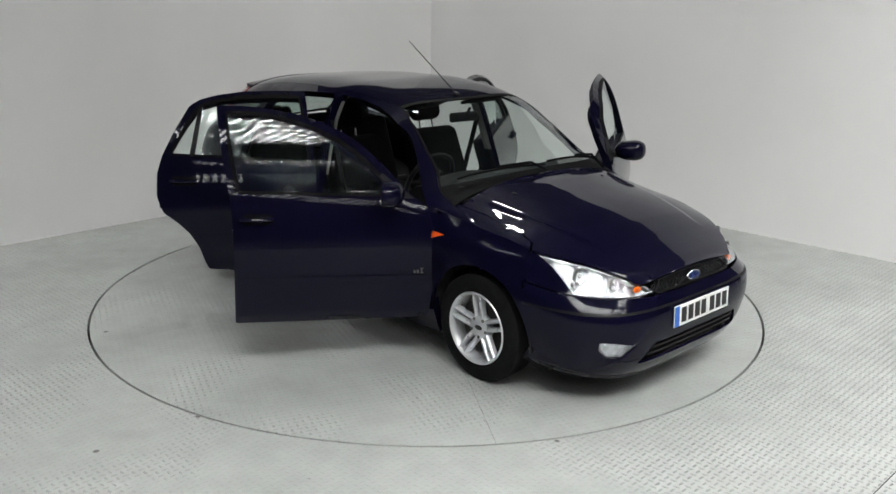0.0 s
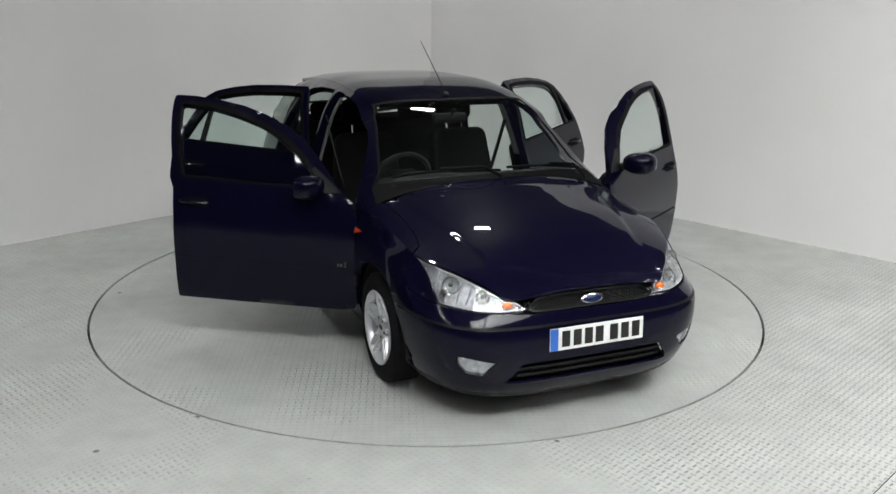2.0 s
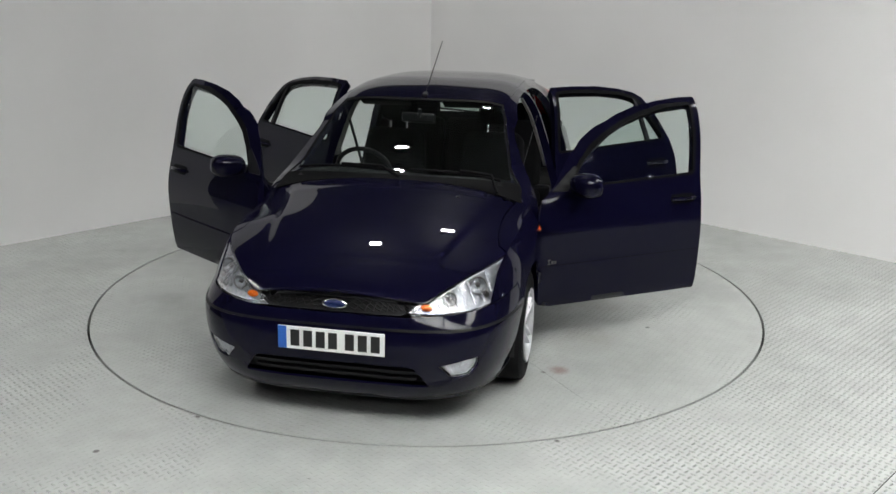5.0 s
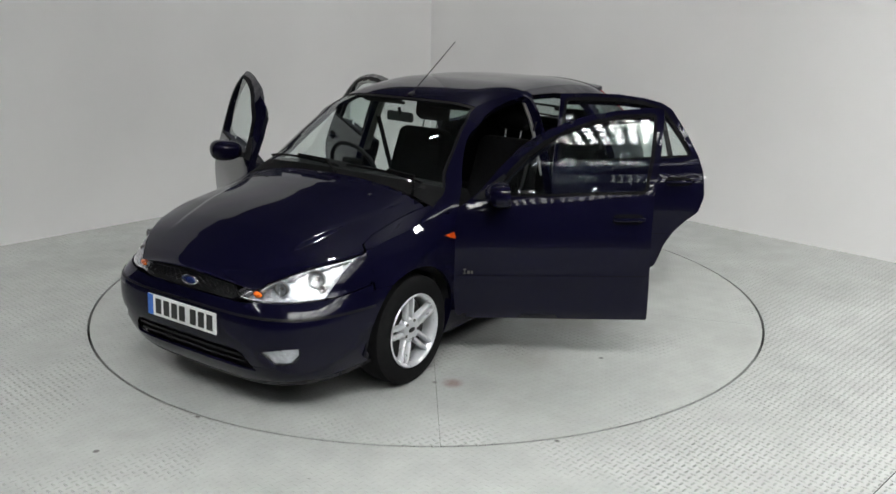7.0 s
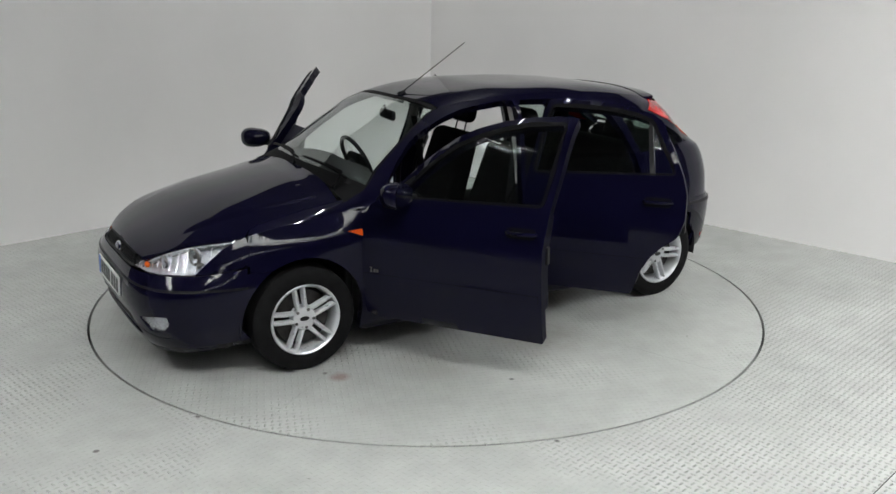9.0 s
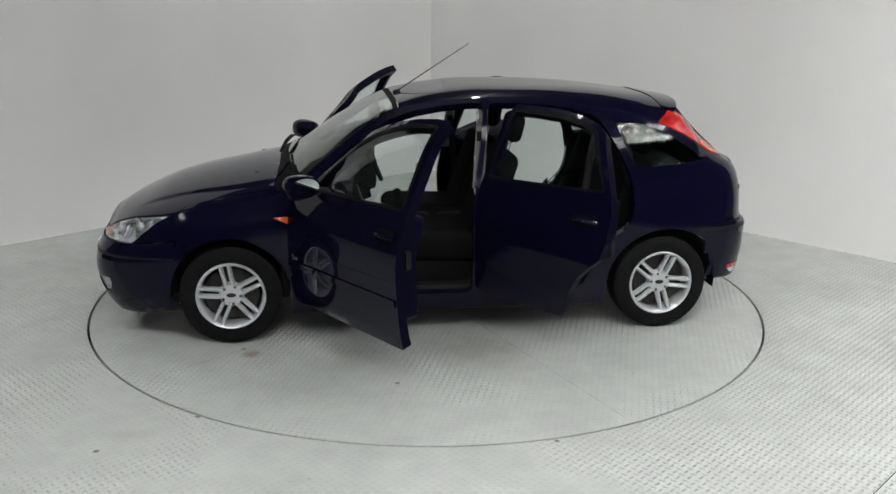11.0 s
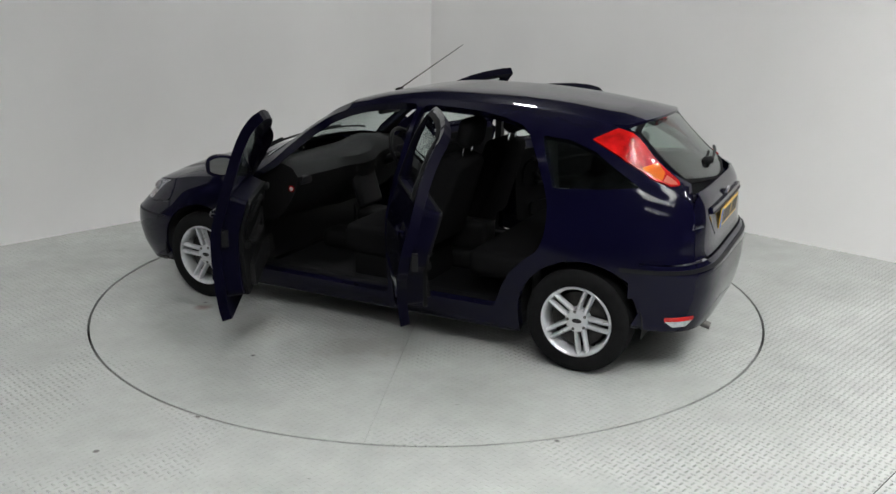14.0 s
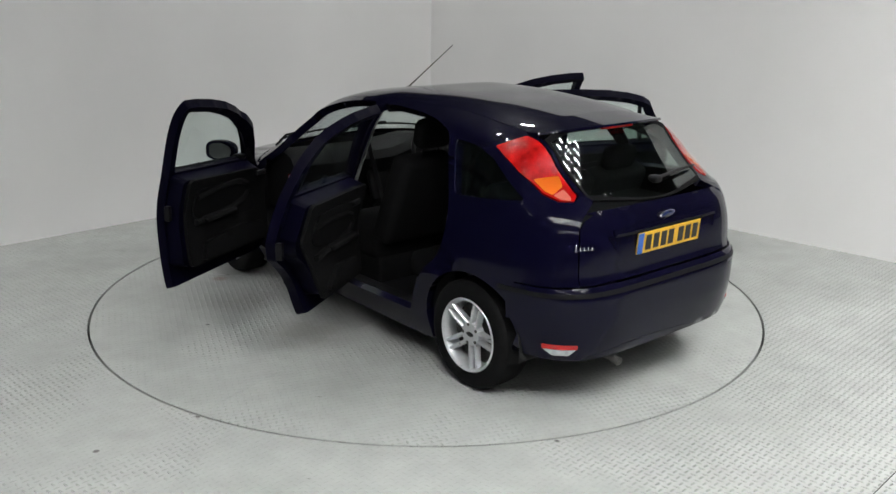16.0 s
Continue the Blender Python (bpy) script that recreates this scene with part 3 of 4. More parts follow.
for mirror in (False, True):
    panel("wing_corner", [(0.935, 0.785), (1.018, 0.85), (1.018, 1.0), (0.935, 1.0)], on_top, car, BODY, step=0.02, lift=0.0025, mirror=mirror)
bonnet = [(0.4, 1.0)] + [(d, 1.0) for d in np.linspace(2, 58, 26)] + [(60.5, 0.893), (66, 0.853), (76, 0.823), (88.5, 0.79)]
bonnet = bonnet + [(89.2, 0.5), (89.6, 0.2)] + [(a, -b) for a, b in reversed(bonnet + [(89.2, 0.5), (89.6, 0.2)])]
panel("bonnet", bonnet, bonnet_map, car, BODY, step=0.02, scale=(0.016, 0.75))


def seam_t(X):
    zz = top_edge(X)[1]
    return math.acos(min(zz ** (squareness(X) / 2), 1)) / (math.pi / 2)


def top_outline(x0, x1, n=24, gap=0.0, bow0=0.0, bow1=0.0):
    side = [(X, seam_t(X) - gap) for X in np.linspace(x0, x1, n)]
    a, b = side[0][1], side[-1][1]
    end = [(x1 + bow1 * (1 - (k / 6) ** 2), b * k / 6) for k in range(5, -6, -1)]
    start = [(x0 + bow0 * (1 - (k / 6) ** 2), a * k / 6) for k in range(-5, 6)]
    return side + end + [(X, -t) for X, t in reversed(side)] + start


panel("roof", top_outline(0.30, -1.46, 40, 0.004), on_top, car, [PAINT, LINING], thick=0.03, scale=(1, 0.9), step=0.04)
panel("windscreen", top_outline(0.895, 0.315, 24, 0.012, 0.112), on_top, car, GLASS, thick=0.005, lift=-0.002, scale=(1.1, 0.9), label="clear laminated windscreen").visible_shadow = False
panel("windscreen_seal", top_outline(0.905, 0.306, 24, 0.004, 0.12), on_top, car, SEAL, holes=[top_outline(0.872, 0.335, 24, 0.030, 0.105)], thick=0.006, lift=-0.0005, scale=(1.1, 0.9))
def rear_glass():
    """An even sheet close to the body's tail: x follows height and width smoothly."""
    pts = [on_top(X, seam_t(X) * k / 8) for X in np.linspace(-1.49, -1.86, 12) for k in range(8)]
    rows = np.array([(1, z, z * z, y * y) for x, y, z in pts])
    k = np.linalg.lstsq(rows, np.array([x for x, y, z in pts]), rcond=None)[0]

    def at(X, t):
        x, y, z = on_top(X, t)
        return k[0] + k[1] * z + k[2] * z * z + k[3] * y * y, y, z
    return at


REAR_GLASS = rear_glass()
scuttle = [(1.026, seam_t(1.02) * k / 8) for k in range(8, -9, -1)]
scuttle += [(0.897 + 0.12 * (1 - (k / 8) ** 2), seam_t(0.9) * k / 8) for k in range(-8, 9)]
panel("scuttle", scuttle, on_top, car, SEAL, thick=0.006, lift=0.001, scale=(1.1, 0.9), step=0.03, label="black scuttle under the windscreen")
panel("rear_window", top_outline(-1.50, -1.80, 18, 0.008, 0, -0.085), REAR_GLASS, car, TINT, thick=0.005, lift=0.001, scale=(1.2, 0.9)).visible_shadow = False
panel("rear_window_seal", top_outline(-1.47, -1.815, 18, -0.002, 0, -0.072), REAR_GLASS, car, SEAL, holes=[top_outline(-1.515, -1.79, 18, 0.02, 0, -0.085)], thick=0.012, lift=0.0025, scale=(1.2, 0.9))

# nose
def at_nose(pts):
    return [(nose_deg(y, z), z) for y, z in pts]


def at_tail(pts):
    return [(tail_deg(y, z), z) for y, z in pts]


LAMP_IN = nose_deg(0.355, 0.60)
HEADLAMP = [(LAMP_IN, 0.600)] + [(d, shoulder(nose_station(d)) - 0.009) for d in np.linspace(LAMP_IN + 4, 58, 13)] + at_nose([(0.765, 0.72), (0.783, 0.665), (0.783, 0.632), (0.735, 0.607), (0.6, 0.597), (0.48, 0.594)])
NOSE = (0.0155, 1)


def mirrored(pts):
    return pts + [(-a, b) for a, b in reversed(pts)]


def strip_line(z, d0, d1, h, n=30):
    return [(d, z + h / 2) for d in np.linspace(d0, d1, n)] + [(d, z - h / 2) for d in np.linspace(d1, d0, n)]


half = [(0.2, 0.582)] + at_nose([(0.36, 0.580), (0.48, 0.585), (0.6, 0.588), (0.74, 0.598), (0.793, 0.624), (0.794, 0.66), (0.776, 0.72)]) + [(59.2, 0.75), (61.2, 0.596), (65, 0.6)]
arch_n = [(math.degrees(math.acos(min((x - XS) / (nose_x(z) - XS), 1) ** (PF / 2))), z) for x, z in arc(WB, HUB, ARCH_R, 58, -2, 12)]
half += arch_n + [(62, 0.225), (52, 0.185), (36, 0.165), (0.2, 0.155)]
INTAKE = [(-nose_deg(0.46, 0.24), 0.238), (-nose_deg(0.38, 0.345), 0.350), (nose_deg(0.38, 0.345), 0.350), (nose_deg(0.46, 0.24), 0.238)]
FOG = at_nose([(0.50, 0.358), (0.62, 0.382), (0.68, 0.386), (0.675, 0.340), (0.635, 0.292), (0.56, 0.286)])
INTAKE_D = nose_deg(0.40, 0.29)
panel("front_bumper", mirrored(half), on_nose, car, BODY, holes=[rounded(INTAKE, 0.02, NOSE), rounded(FOG, 0.012, NOSE), rounded([(-a, b) for a, b in FOG], 0.012, NOSE)], scale=NOSE, step=0.03)
panel("lower_intake", INTAKE, on_nose, car, TRIM, scale=NOSE, lift=-0.035, thick=0.01)
for z in (0.275, 0.312):
    panel("intake_slat", strip_line(z, -INTAKE_D, INTAKE_D, 0.014), on_nose, car, TRIM, scale=NOSE, lift=-0.012, thick=0.02, step=0.03)
panel("bumper_moulding", strip_line(0.526, -62, 62, 0.012, 50), on_nose, car, TRIM, scale=NOSE, lift=0.002, thick=0.010, step=0.03)
grille_out = [(d, shoulder(nose_station(d)) - 0.008) for d in np.linspace(0.2, LAMP_IN - 1.5, 10)] + [(LAMP_IN - 0.5, 0.599), (LAMP_IN * 0.8, 0.589), (8, 0.587), (0.2, 0.588)]
panel("grille_backing", mirrored(grille_out), on_nose, car, PIT, scale=NOSE, lift=-0.03, thick=0.008, step=0.03)
panel("grille_frame", mirrored(grille_out), on_nose, car, TRIM, holes=[mirrored([(d * 0.96, 0.628 + (z - 0.628) * 0.8) for d, z in grille_out])], scale=NOSE, lift=-0.001, thick=0.02, step=0.03)
panel("bumper_lip", [(d, 0.158 + 0.0011 * d) for d in np.linspace(0, 62, 20)][::-1] + [(d, 0.128 + 0.0012 * d) for d in np.linspace(0, 62, 20)] , on_nose, car, TRIM, scale=NOSE, thick=0.02, step=0.03)
panel("bumper_lip", [(-d, 0.158 + 0.0011 * d) for d in np.linspace(0, 62, 20)][::-1] + [(-d, 0.128 + 0.0012 * d) for d in np.linspace(0, 62, 20)], on_nose, car, TRIM, scale=NOSE, thick=0.02, step=0.03)
bm = bmesh.new()
for row in range(5):
    for k in range(-10, 11):
        d0 = (k + (0.5 if row % 2 else 0)) * 1.3
        z = 0.598 + row * 0.0145
        if z + 0.0145 < shoulder(nose_station(abs(d0) + 0.8)) - 0.014:
            for s in (-1, 1):
                a, b = on_nose(d0, z), on_nose(d0 + s * 0.68, z + 0.0145)
                tube(bm, [(a[0] - 0.012, a[1], a[2]), (b[0] - 0.012, b[1], b[2])], 0.0032, 5)
part("grille_mesh", bm, TRIM, car)


def badge(x, z, slope, sx):
    bm = bmesh.new()
    bmesh.ops.create_uvsphere(bm, u_segments=24, v_segments=10, radius=1, matrix=Matrix.LocRotScale((x, 0, z), Euler((0, radians(slope), 0)), (0.008, 0.062, 0.026)))
    ob = part("badge", bm, CHROME, car, "oval chrome badge", True)
    bm = bmesh.new()
    bmesh.ops.create_uvsphere(bm, u_segments=24, v_segments=10, radius=1, matrix=Matrix.LocRotScale((x + sx * 0.004, 0, z), Euler((0, radians(slope), 0)), (0.008, 0.052, 0.020)))
    part("badge_face", bm, BADGE, ob, "", True)


badge(2.088, 0.617, -20, 1)
badge(-1.903, 0.945, -14, -1)


def headlamp(mirror):
    sg = -1 if mirror else 1
    bowl = panel("headlamp", rounded(HEADLAMP, 0.006, NOSE), on_nose, car, REFLECTOR, scale=NOSE, lift=-0.05, thick=0.01, mirror=mirror, step=0.025, label="clear headlamp with silver reflectors")
    panel("lens", rounded(HEADLAMP, 0.006, NOSE), on_nose, bowl, LENS, scale=NOSE, lift=0.0, thick=0.004, mirror=mirror, step=0.025).visible_shadow = False
    rim = rounded(HEADLAMP, 0.006, NOSE)
    panel("bezel", rim, on_nose, bowl, REFLECTOR, holes=[[(36 + (a - 36) * 0.955, 0.655 + (b - 0.655) * 0.93) for a, b in rim]], scale=NOSE, lift=-0.008, thick=0.03, mirror=mirror, step=0.03)
    for d, z, r in ((nose_deg(0.645, 0.678), 0.678, 0.040), (nose_deg(0.535, 0.642), 0.642, 0.031), (nose_deg(0.68, 0.638), 0.638, 0.016)):
        c = Vector(on_nose(d, z))
        m = bmesh.new()
        lathe(m, [(0.001, -0.035), (r * 0.25, -0.034), (r * 0.6, -0.025), (r * 0.9, -0.008), (r, 0.008), (r * 1.08, 0.008), (r * 1.08, -0.01)], 24)
        bmesh.ops.transform(m, matrix=pose(c.x - 0.026, sg * (c.y - 0.012), c.z, 0, 0, -90 + sg * d * 0.4), verts=m.verts)
        part("reflector", m, STEEL if r < 0.03 else REFLECTOR, bowl, "", True)
        m = bmesh.new()
        lathe(m, [(r * 1.02, 0.002), (r * 1.04, 0.013), (r * 1.13, 0.013), (r * 1.15, 0.002)], 28)
        bmesh.ops.transform(m, matrix=pose(c.x - 0.026, sg * (c.y - 0.012), c.z, 0, 0, -90 + sg * d * 0.4), verts=m.verts)
        part("reflector_ring", m, STEEL, bowl, "", True)
        m = bmesh.new()
        bmesh.ops.create_uvsphere(m, u_segments=14, v_segments=8, radius=r * 0.32, matrix=pose(c.x - 0.028, sg * (c.y - 0.013), c.z))
        part("bulb", m, STEEL, bowl, "", True)
    for k in range(9):
        d = nose_deg(0.40 + 0.038 * k, 0.63)
        a, b = Vector(on_nose(d, 0.603)), Vector(on_nose(d, shoulder(nose_station(d)) - 0.02))
        m = bmesh.new()
        tube(m, [(a.x - 0.04, sg * (a.y - 0.01), a.z), (b.x - 0.04, sg * (b.y - 0.01), b.z)], 0.004, 6)
        part("reflector_rib", m, REFLECTOR, bowl, "", True)
    c = Vector(on_nose(nose_deg(0.435, 0.612), 0.612))
    m = bmesh.new()
    bmesh.ops.create_uvsphere(m, u_segments=18, v_segments=10, radius=1, matrix=Matrix.LocRotScale((c.x - 0.02, sg * (c.y - 0.004), c.z), None, (0.014, 0.028, 0.017)))
    part("indicator_bulb", m, AMBER, bowl, "amber indicator", True)
    # bodywork that slants in behind the lamp
    corner = [(55.5, 0.759), (50.8, 0.715), (48.4, 0.68), (44.2, 0.618), (42.6, 0.600)] + at_nose([(0.735, 0.603), (0.788, 0.630), (0.788, 0.665), (0.771, 0.72)]) + [(58.5, shoulder(nose_station(58.5)) - 0.005)]
    panel("wing_corner", rounded(corner, 0.004, NOSE), on_nose, car, PAINT, scale=NOSE, lift=0.004, thick=0.014, mirror=mirror, step=0.02)
    fog = [(nose_deg(0.6, 0.335) * 0.07 + a * 0.93, 0.335 + (b - 0.335) * 0.93) for a, b in FOG]
    f = panel("fog_lamp", rounded(fog, 0.012, NOSE), on_nose, car, REFLECTOR, scale=NOSE, lift=-0.02, thick=0.02, mirror=mirror, step=0.02, label="clear fog lamp in the bumper")
    panel("lens", rounded(fog, 0.012, NOSE), on_nose, f, LENS, scale=NOSE, lift=-0.006, thick=0.004, mirror=mirror, step=0.02).visible_shadow = False
    # side repeater
    rep = [(0.96, 0.728), (1.055, 0.762), (0.965, 0.768)]
    panel("side_indicator", rounded(rep, 0.006), on_side, car, ORANGE, lift=0.006, thick=0.01, mirror=mirror, step=0.015, label="orange side indicator")


# tail
TAIL = (0.0145, 1)


def tail_lamp(mirror):
    lamp = panel("tail_lamp", rounded(grown(TAIL_LAMP, -0.003), 0.008), on_side, car, RED, lift=0.004, thick=0.03, mirror=mirror, step=0.02, label="tall red tail lamp on the rear pillar")
    amber = [(-1.582, 1.145), (-1.64, 1.155), (-1.69, 1.11), (-1.695, 1.080), (-1.655, 1.094), (-1.59, 1.136)]
    panel("indicator_lens", rounded(amber, 0.006), on_side, lamp, AMBER, lift=0.006, thick=0.006, mirror=mirror, step=0.02)
    white = [(-1.70, 1.077), (-1.702, 1.10), (-1.752, 1.070), (-1.770, 1.057), (-1.738, 1.062)]
    panel("reversing_lens", rounded(white, 0.004), on_side, lamp, material("pale_red_lens", (0.5, 0.12, 0.09), 0.15, coat=1.0), lift=0.006, thick=0.006, mirror=mirror, step=0.02)
    fog = at_tail([(0.63, 0.355), (0.745, 0.355), (0.75, 0.380), (0.63, 0.378)])
    low = panel("rear_fog_lamp", rounded(fog, 0.008, TAIL), on_tail, car, RED, scale=TAIL, lift=0.004, thick=0.01, mirror=mirror, step=0.02)
    panel("reflector", at_tail([(0.66, 0.322), (0.715, 0.322), (0.742, 0.353), (0.635, 0.353)]), on_tail, low, REFLECTOR, scale=TAIL, lift=0.004, thick=0.01, mirror=mirror, step=0.02)


for mirror in (False, True):
    headlamp(mirror)
    tail_lamp(mirror)

half = [(0.2, 0.665), (30, 0.665), (46, 0.665), (60, 0.665), (62.6, 0.665)]
arch_t = [(math.degrees(math.acos(min((XR - x) / (XR - tail_x(z)), 1) ** (PR / 2))), z) for x, z in arc(-WB, HUB, ARCH_R, 149, 182, 8) if z > 0.3]
half += [(62.6, 0.475)] + arch_t[:4] + [(60, 0.305), (50, 0.297), (30, 0.288), (0.2, 0.285)]
panel("rear_bumper", mirrored(half), on_tail, car, BODY, scale=TAIL, step=0.03)
panel("bumper_moulding", strip_line(0.632, -66, 66, 0.022, 50), on_tail, car, TRIM, scale=TAIL, lift=0.004, thick=0.012, step=0.03)
gate = [(0.2, 1.018), (15, 1.016), (20, 1.010)] + at_tail([(0.50, 1.003), (0.56, 0.98), (0.60, 0.94), (0.615, 0.85), (0.62, 0.675)]) + [(0.2, 0.675)]
panel("tailgate", mirrored(gate), on_tail, car, BODY, scale=TAIL, step=0.03, label="navy tailgate under the sloping rear window")
panel("plate_recess", [(-tail_deg(0.46, 0.9), 0.90), (tail_deg(0.46, 0.9), 0.90), (tail_deg(0.34, 0.77), 0.765), (-tail_deg(0.34, 0.77), 0.765)], on_tail, car, PAINT, scale=TAIL, lift=0.002, thick=0.008, step=0.03)
panel("tailgate_grip", strip_line(0.907, -tail_deg(0.42, 0.9), tail_deg(0.42, 0.9), 0.028), on_tail, car, BODY, scale=TAIL, lift=0.016, thick=0.016, step=0.03)
panel("number_plate_lamp", strip_line(0.893, -8, 8, 0.012), on_tail, car, TRIM, scale=TAIL, lift=0.018, thick=0.02, step=0.03)

def top_height(X, y):
    lo, hi = 0.0, 1.0
    for _ in range(30):
        m = (lo + hi) / 2
        lo, hi = (m, hi) if upper(X, m)[1] > abs(y) else (lo, m)
    return upper(X, lo)[2]


# roof spoiler
bm = bmesh.new()
vs = []
for k in range(-16, 17):
    y = k / 16 * 0.50
    b = 1 - (y / 0.53) ** 2
    z0 = top_height(-1.37, y)
    zt = 1.345 + 0.026 * b
    row = [(-1.355, y, z0 + 0.004), (-1.40 - 0.04 * b, y, (z0 + zt) / 2 + 0.005 * b), (-1.432 - 0.125 * b, y, zt), (-1.437 - 0.125 * b, y, zt - 0.011), (-1.42 - 0.10 * b, y, zt - 0.026), (-1.40, y, z0 - 0.02)]
    vs.append([bm.verts.new(p) for p in row])
for p, q in zip(vs, vs[1:]):
    for k in range(6):
        bm.faces.new((p[k], p[(k + 1) % 6], q[(k + 1) % 6], q[k]))
bm.faces.new(vs[0])
bm.faces.new(vs[-1][::-1])
spoiler = part("roof_spoiler", bm, PAINT, car, "", True)
bm = bmesh.new()
rbox(bm, (-1.537, 0, 1.353), (0.03, 0.24, 0.018), 0.006)
part("brake_lamp", bm, RED, spoiler, "high red brake lamp")


def number_plate(x, z, slope, sx, face):
    bm = bmesh.new()
    rbox(bm, (0, 0, 0), (0.008, 0.52, 0.111), 0.003, 2)
    ob = part("number_plate", bm, face, car, "number plate with black bars for characters")
    ob.matrix_local = pose(x, 0, z, 0, slope, 0 if sx > 0 else 180)
    bm = bmesh.new()
    rbox(bm, (0.0035, -0.238, 0), (0.004, 0.042, 0.108), 0.001, 1)
    part("blue_band", bm, BLUE, ob)
    for k, y in enumerate((-0.175, -0.112, -0.05, 0.01, 0.092, 0.154, 0.216)):
        bm = bmesh.new()
        rbox(bm, (0.0045, y, 0), (0.003, 0.044, 0.079), 0.001, 1)
        part("bar", bm, INK, ob)


number_plate(2.152, 0.456, -3, 1, WHITE_PLATE)
number_plate(-1.925, 0.832, 4, -1, YELLOW_PLATE)


# ---- doors ----
def door(name, outline, pane, hinge, angle, mirror, front):
    sg = -1 if mirror else 1
    d = panel(name, rounded(outline, 0.014), on_side, car, [PAINT, SATIN], holes=[rounded(pane, 0.02)], thick=0.052, mirror=mirror, step=0.035, rim=1,
              label="open navy front door with clear window" if front else "open navy rear door with clear window")
    h = Matrix.Translation((hinge[0], sg * hinge[1], 0))
    d.matrix_local = h @ Matrix.Rotation(radians(-sg * angle), 4, "Z") @ Matrix.Translation((0, 0, 0.6)) @ Matrix.Rotation(radians(1.7), 4, "Y") @ Matrix.Translation((0, 0, -0.6)) @ h.inverted()
    panel("window_glass", rounded(grown(pane, 0.006), 0.02), pane_surface(pane), d, GLASS, thick=0.004, lift=-0.018, mirror=mirror, step=0.05, label="clear window glass").visible_shadow = False
    panel("window_seal", rounded(grown(pane, 0.016), 0.03), on_side, d, SEAL, holes=[rounded(grown(pane, -0.006), 0.02)], thick=0.012, lift=0.003, mirror=mirror, step=0.05)
    # inner trim
    zc = min(p[1] for p in pane) - 0.004
    if front:
        card = [(0.86, 0.36), (0.86, 0.80), (0.78, zc - 0.01), (-0.085, zc + 0.016), (-0.07, 0.75), (-0.06, 0.36)]
        pocket = [(0.78, 0.38), (0.78, 0.50), (0.5, 0.53), (0.1, 0.5), (0.05, 0.38)]
        bulge = [(0.70, 0.60), (0.62, 0.82), (0.25, 0.90), (0.0, 0.90), (-0.02, 0.70), (0.2, 0.60)]
        arm = (0.25, 0.72, 0.34)
    else:
        card = [(-0.19, 0.36), (-0.19, 0.78), (-0.205, zc), (-1.02, zc + 0.02), (-1.03, 0.78), (-0.90, 0.60), (-0.80, 0.42), (-0.78, 0.36)]
        pocket = [(-0.3, 0.4), (-0.3, 0.5), (-0.6, 0.52), (-0.75, 0.4)]
        bulge = [(-0.25, 0.62), (-0.25, 0.88), (-0.6, 0.93), (-0.92, 0.93), (-0.9, 0.72), (-0.5, 0.62)]
        arm = (-0.52, 0.76, 0.36)
    shell = [(0.84, 0.37), (0.84, 0.80), (0.76, zc - 0.012), (-0.122, zc + 0.014), (-0.110, 0.75), (-0.110, 0.40), (-0.06, 0.37)] if front else \
        [(-0.20, 0.38), (-0.20, 0.78), (-0.215, zc), (-1.055, zc + 0.02), (-1.07, 0.80), (-1.03, 0.69), (-0.93, 0.61), (-0.85, 0.50), (-0.79, 0.40), (-0.74, 0.38)]
    panel("door_shell", rounded(shell, 0.04), on_side, d, SATIN, lift=-0.050, thick=0.090, mirror=mirror, step=0.06)
    c = panel("door_card", rounded(card, 0.05), on_side, d, PLASTIC, lift=-0.141, thick=0.02, mirror=mirror, step=0.06, label="dark grey plastic door lining")
    panel("cloth_insert", rounded(bulge, 0.06), on_side, c, CLOTH, lift=-0.160, thick=0.012, mirror=mirror, step=0.06)
    panel("door_pocket", rounded(pocket, 0.04), on_side, c, PLASTIC, lift=-0.160, thick=0.03, mirror=mirror, step=0.06)
    # looped armrest and pull
    loop = [(0.02, 0.80), (0.25, 0.83), (0.46, 0.83), (0.57, 0.80), (0.60, 0.75), (0.55, 0.70), (0.4, 0.665), (0.2, 0.65), (0.02, 0.645)] if front else \
        [(-0.92, 0.82), (-0.7, 0.82), (-0.48, 0.805), (-0.38, 0.775), (-0.35, 0.73), (-0.39, 0.685), (-0.52, 0.66), (-0.7, 0.645), (-0.86, 0.63)]
    bm = bmesh.new()
    tube(bm, [(X, sg * (on_side(X, z)[1] - 0.172), z) for X, z in loop], 0.02, 8)
    rbox(bm, (arm[0], sg * (on_side(arm[0], 0.65)[1] - 0.185), 0.655), (arm[2], 0.07, 0.035), 0.015)
    part("armrest", bm, PLASTIC, c, "", True)
    bm = bmesh.new()
    hx = hinge[0] - 0.22
    rbox(bm, (hx, sg * (on_side(hx, 0.86)[1] - 0.172), 0.845), (0.11, 0.02, 0.035), 0.008)
    part("inner_handle", bm, TRIM, c, "", True)
    # outer handle in its dish
    hx = -0.01 if front else -0.96
    hz = 0.835 if front else 0.855
    dish = rounded([(hx - 0.075, hz - 0.028), (hx + 0.085, hz - 0.028), (hx + 0.085, hz + 0.026), (hx - 0.075, hz + 0.026)], 0.026)
    o = panel("handle_recess", dish, on_side, d, SEAL, lift=0.002, thick=0.006, mirror=mirror, step=0.02)
    bm = bmesh.new()
    y0 = on_side(hx, hz)[1]
    tube(bm, [(hx - 0.08, sg * (y0 + 0.002), hz), (hx - 0.06, sg * (y0 + 0.022), hz + 0.002), (hx, sg * (y0 + 0.028), hz + 0.002), (hx + 0.06, sg * (y0 + 0.022), hz + 0.002), (hx + 0.08, sg * (y0 + 0.002), hz)], 0.011, 8)
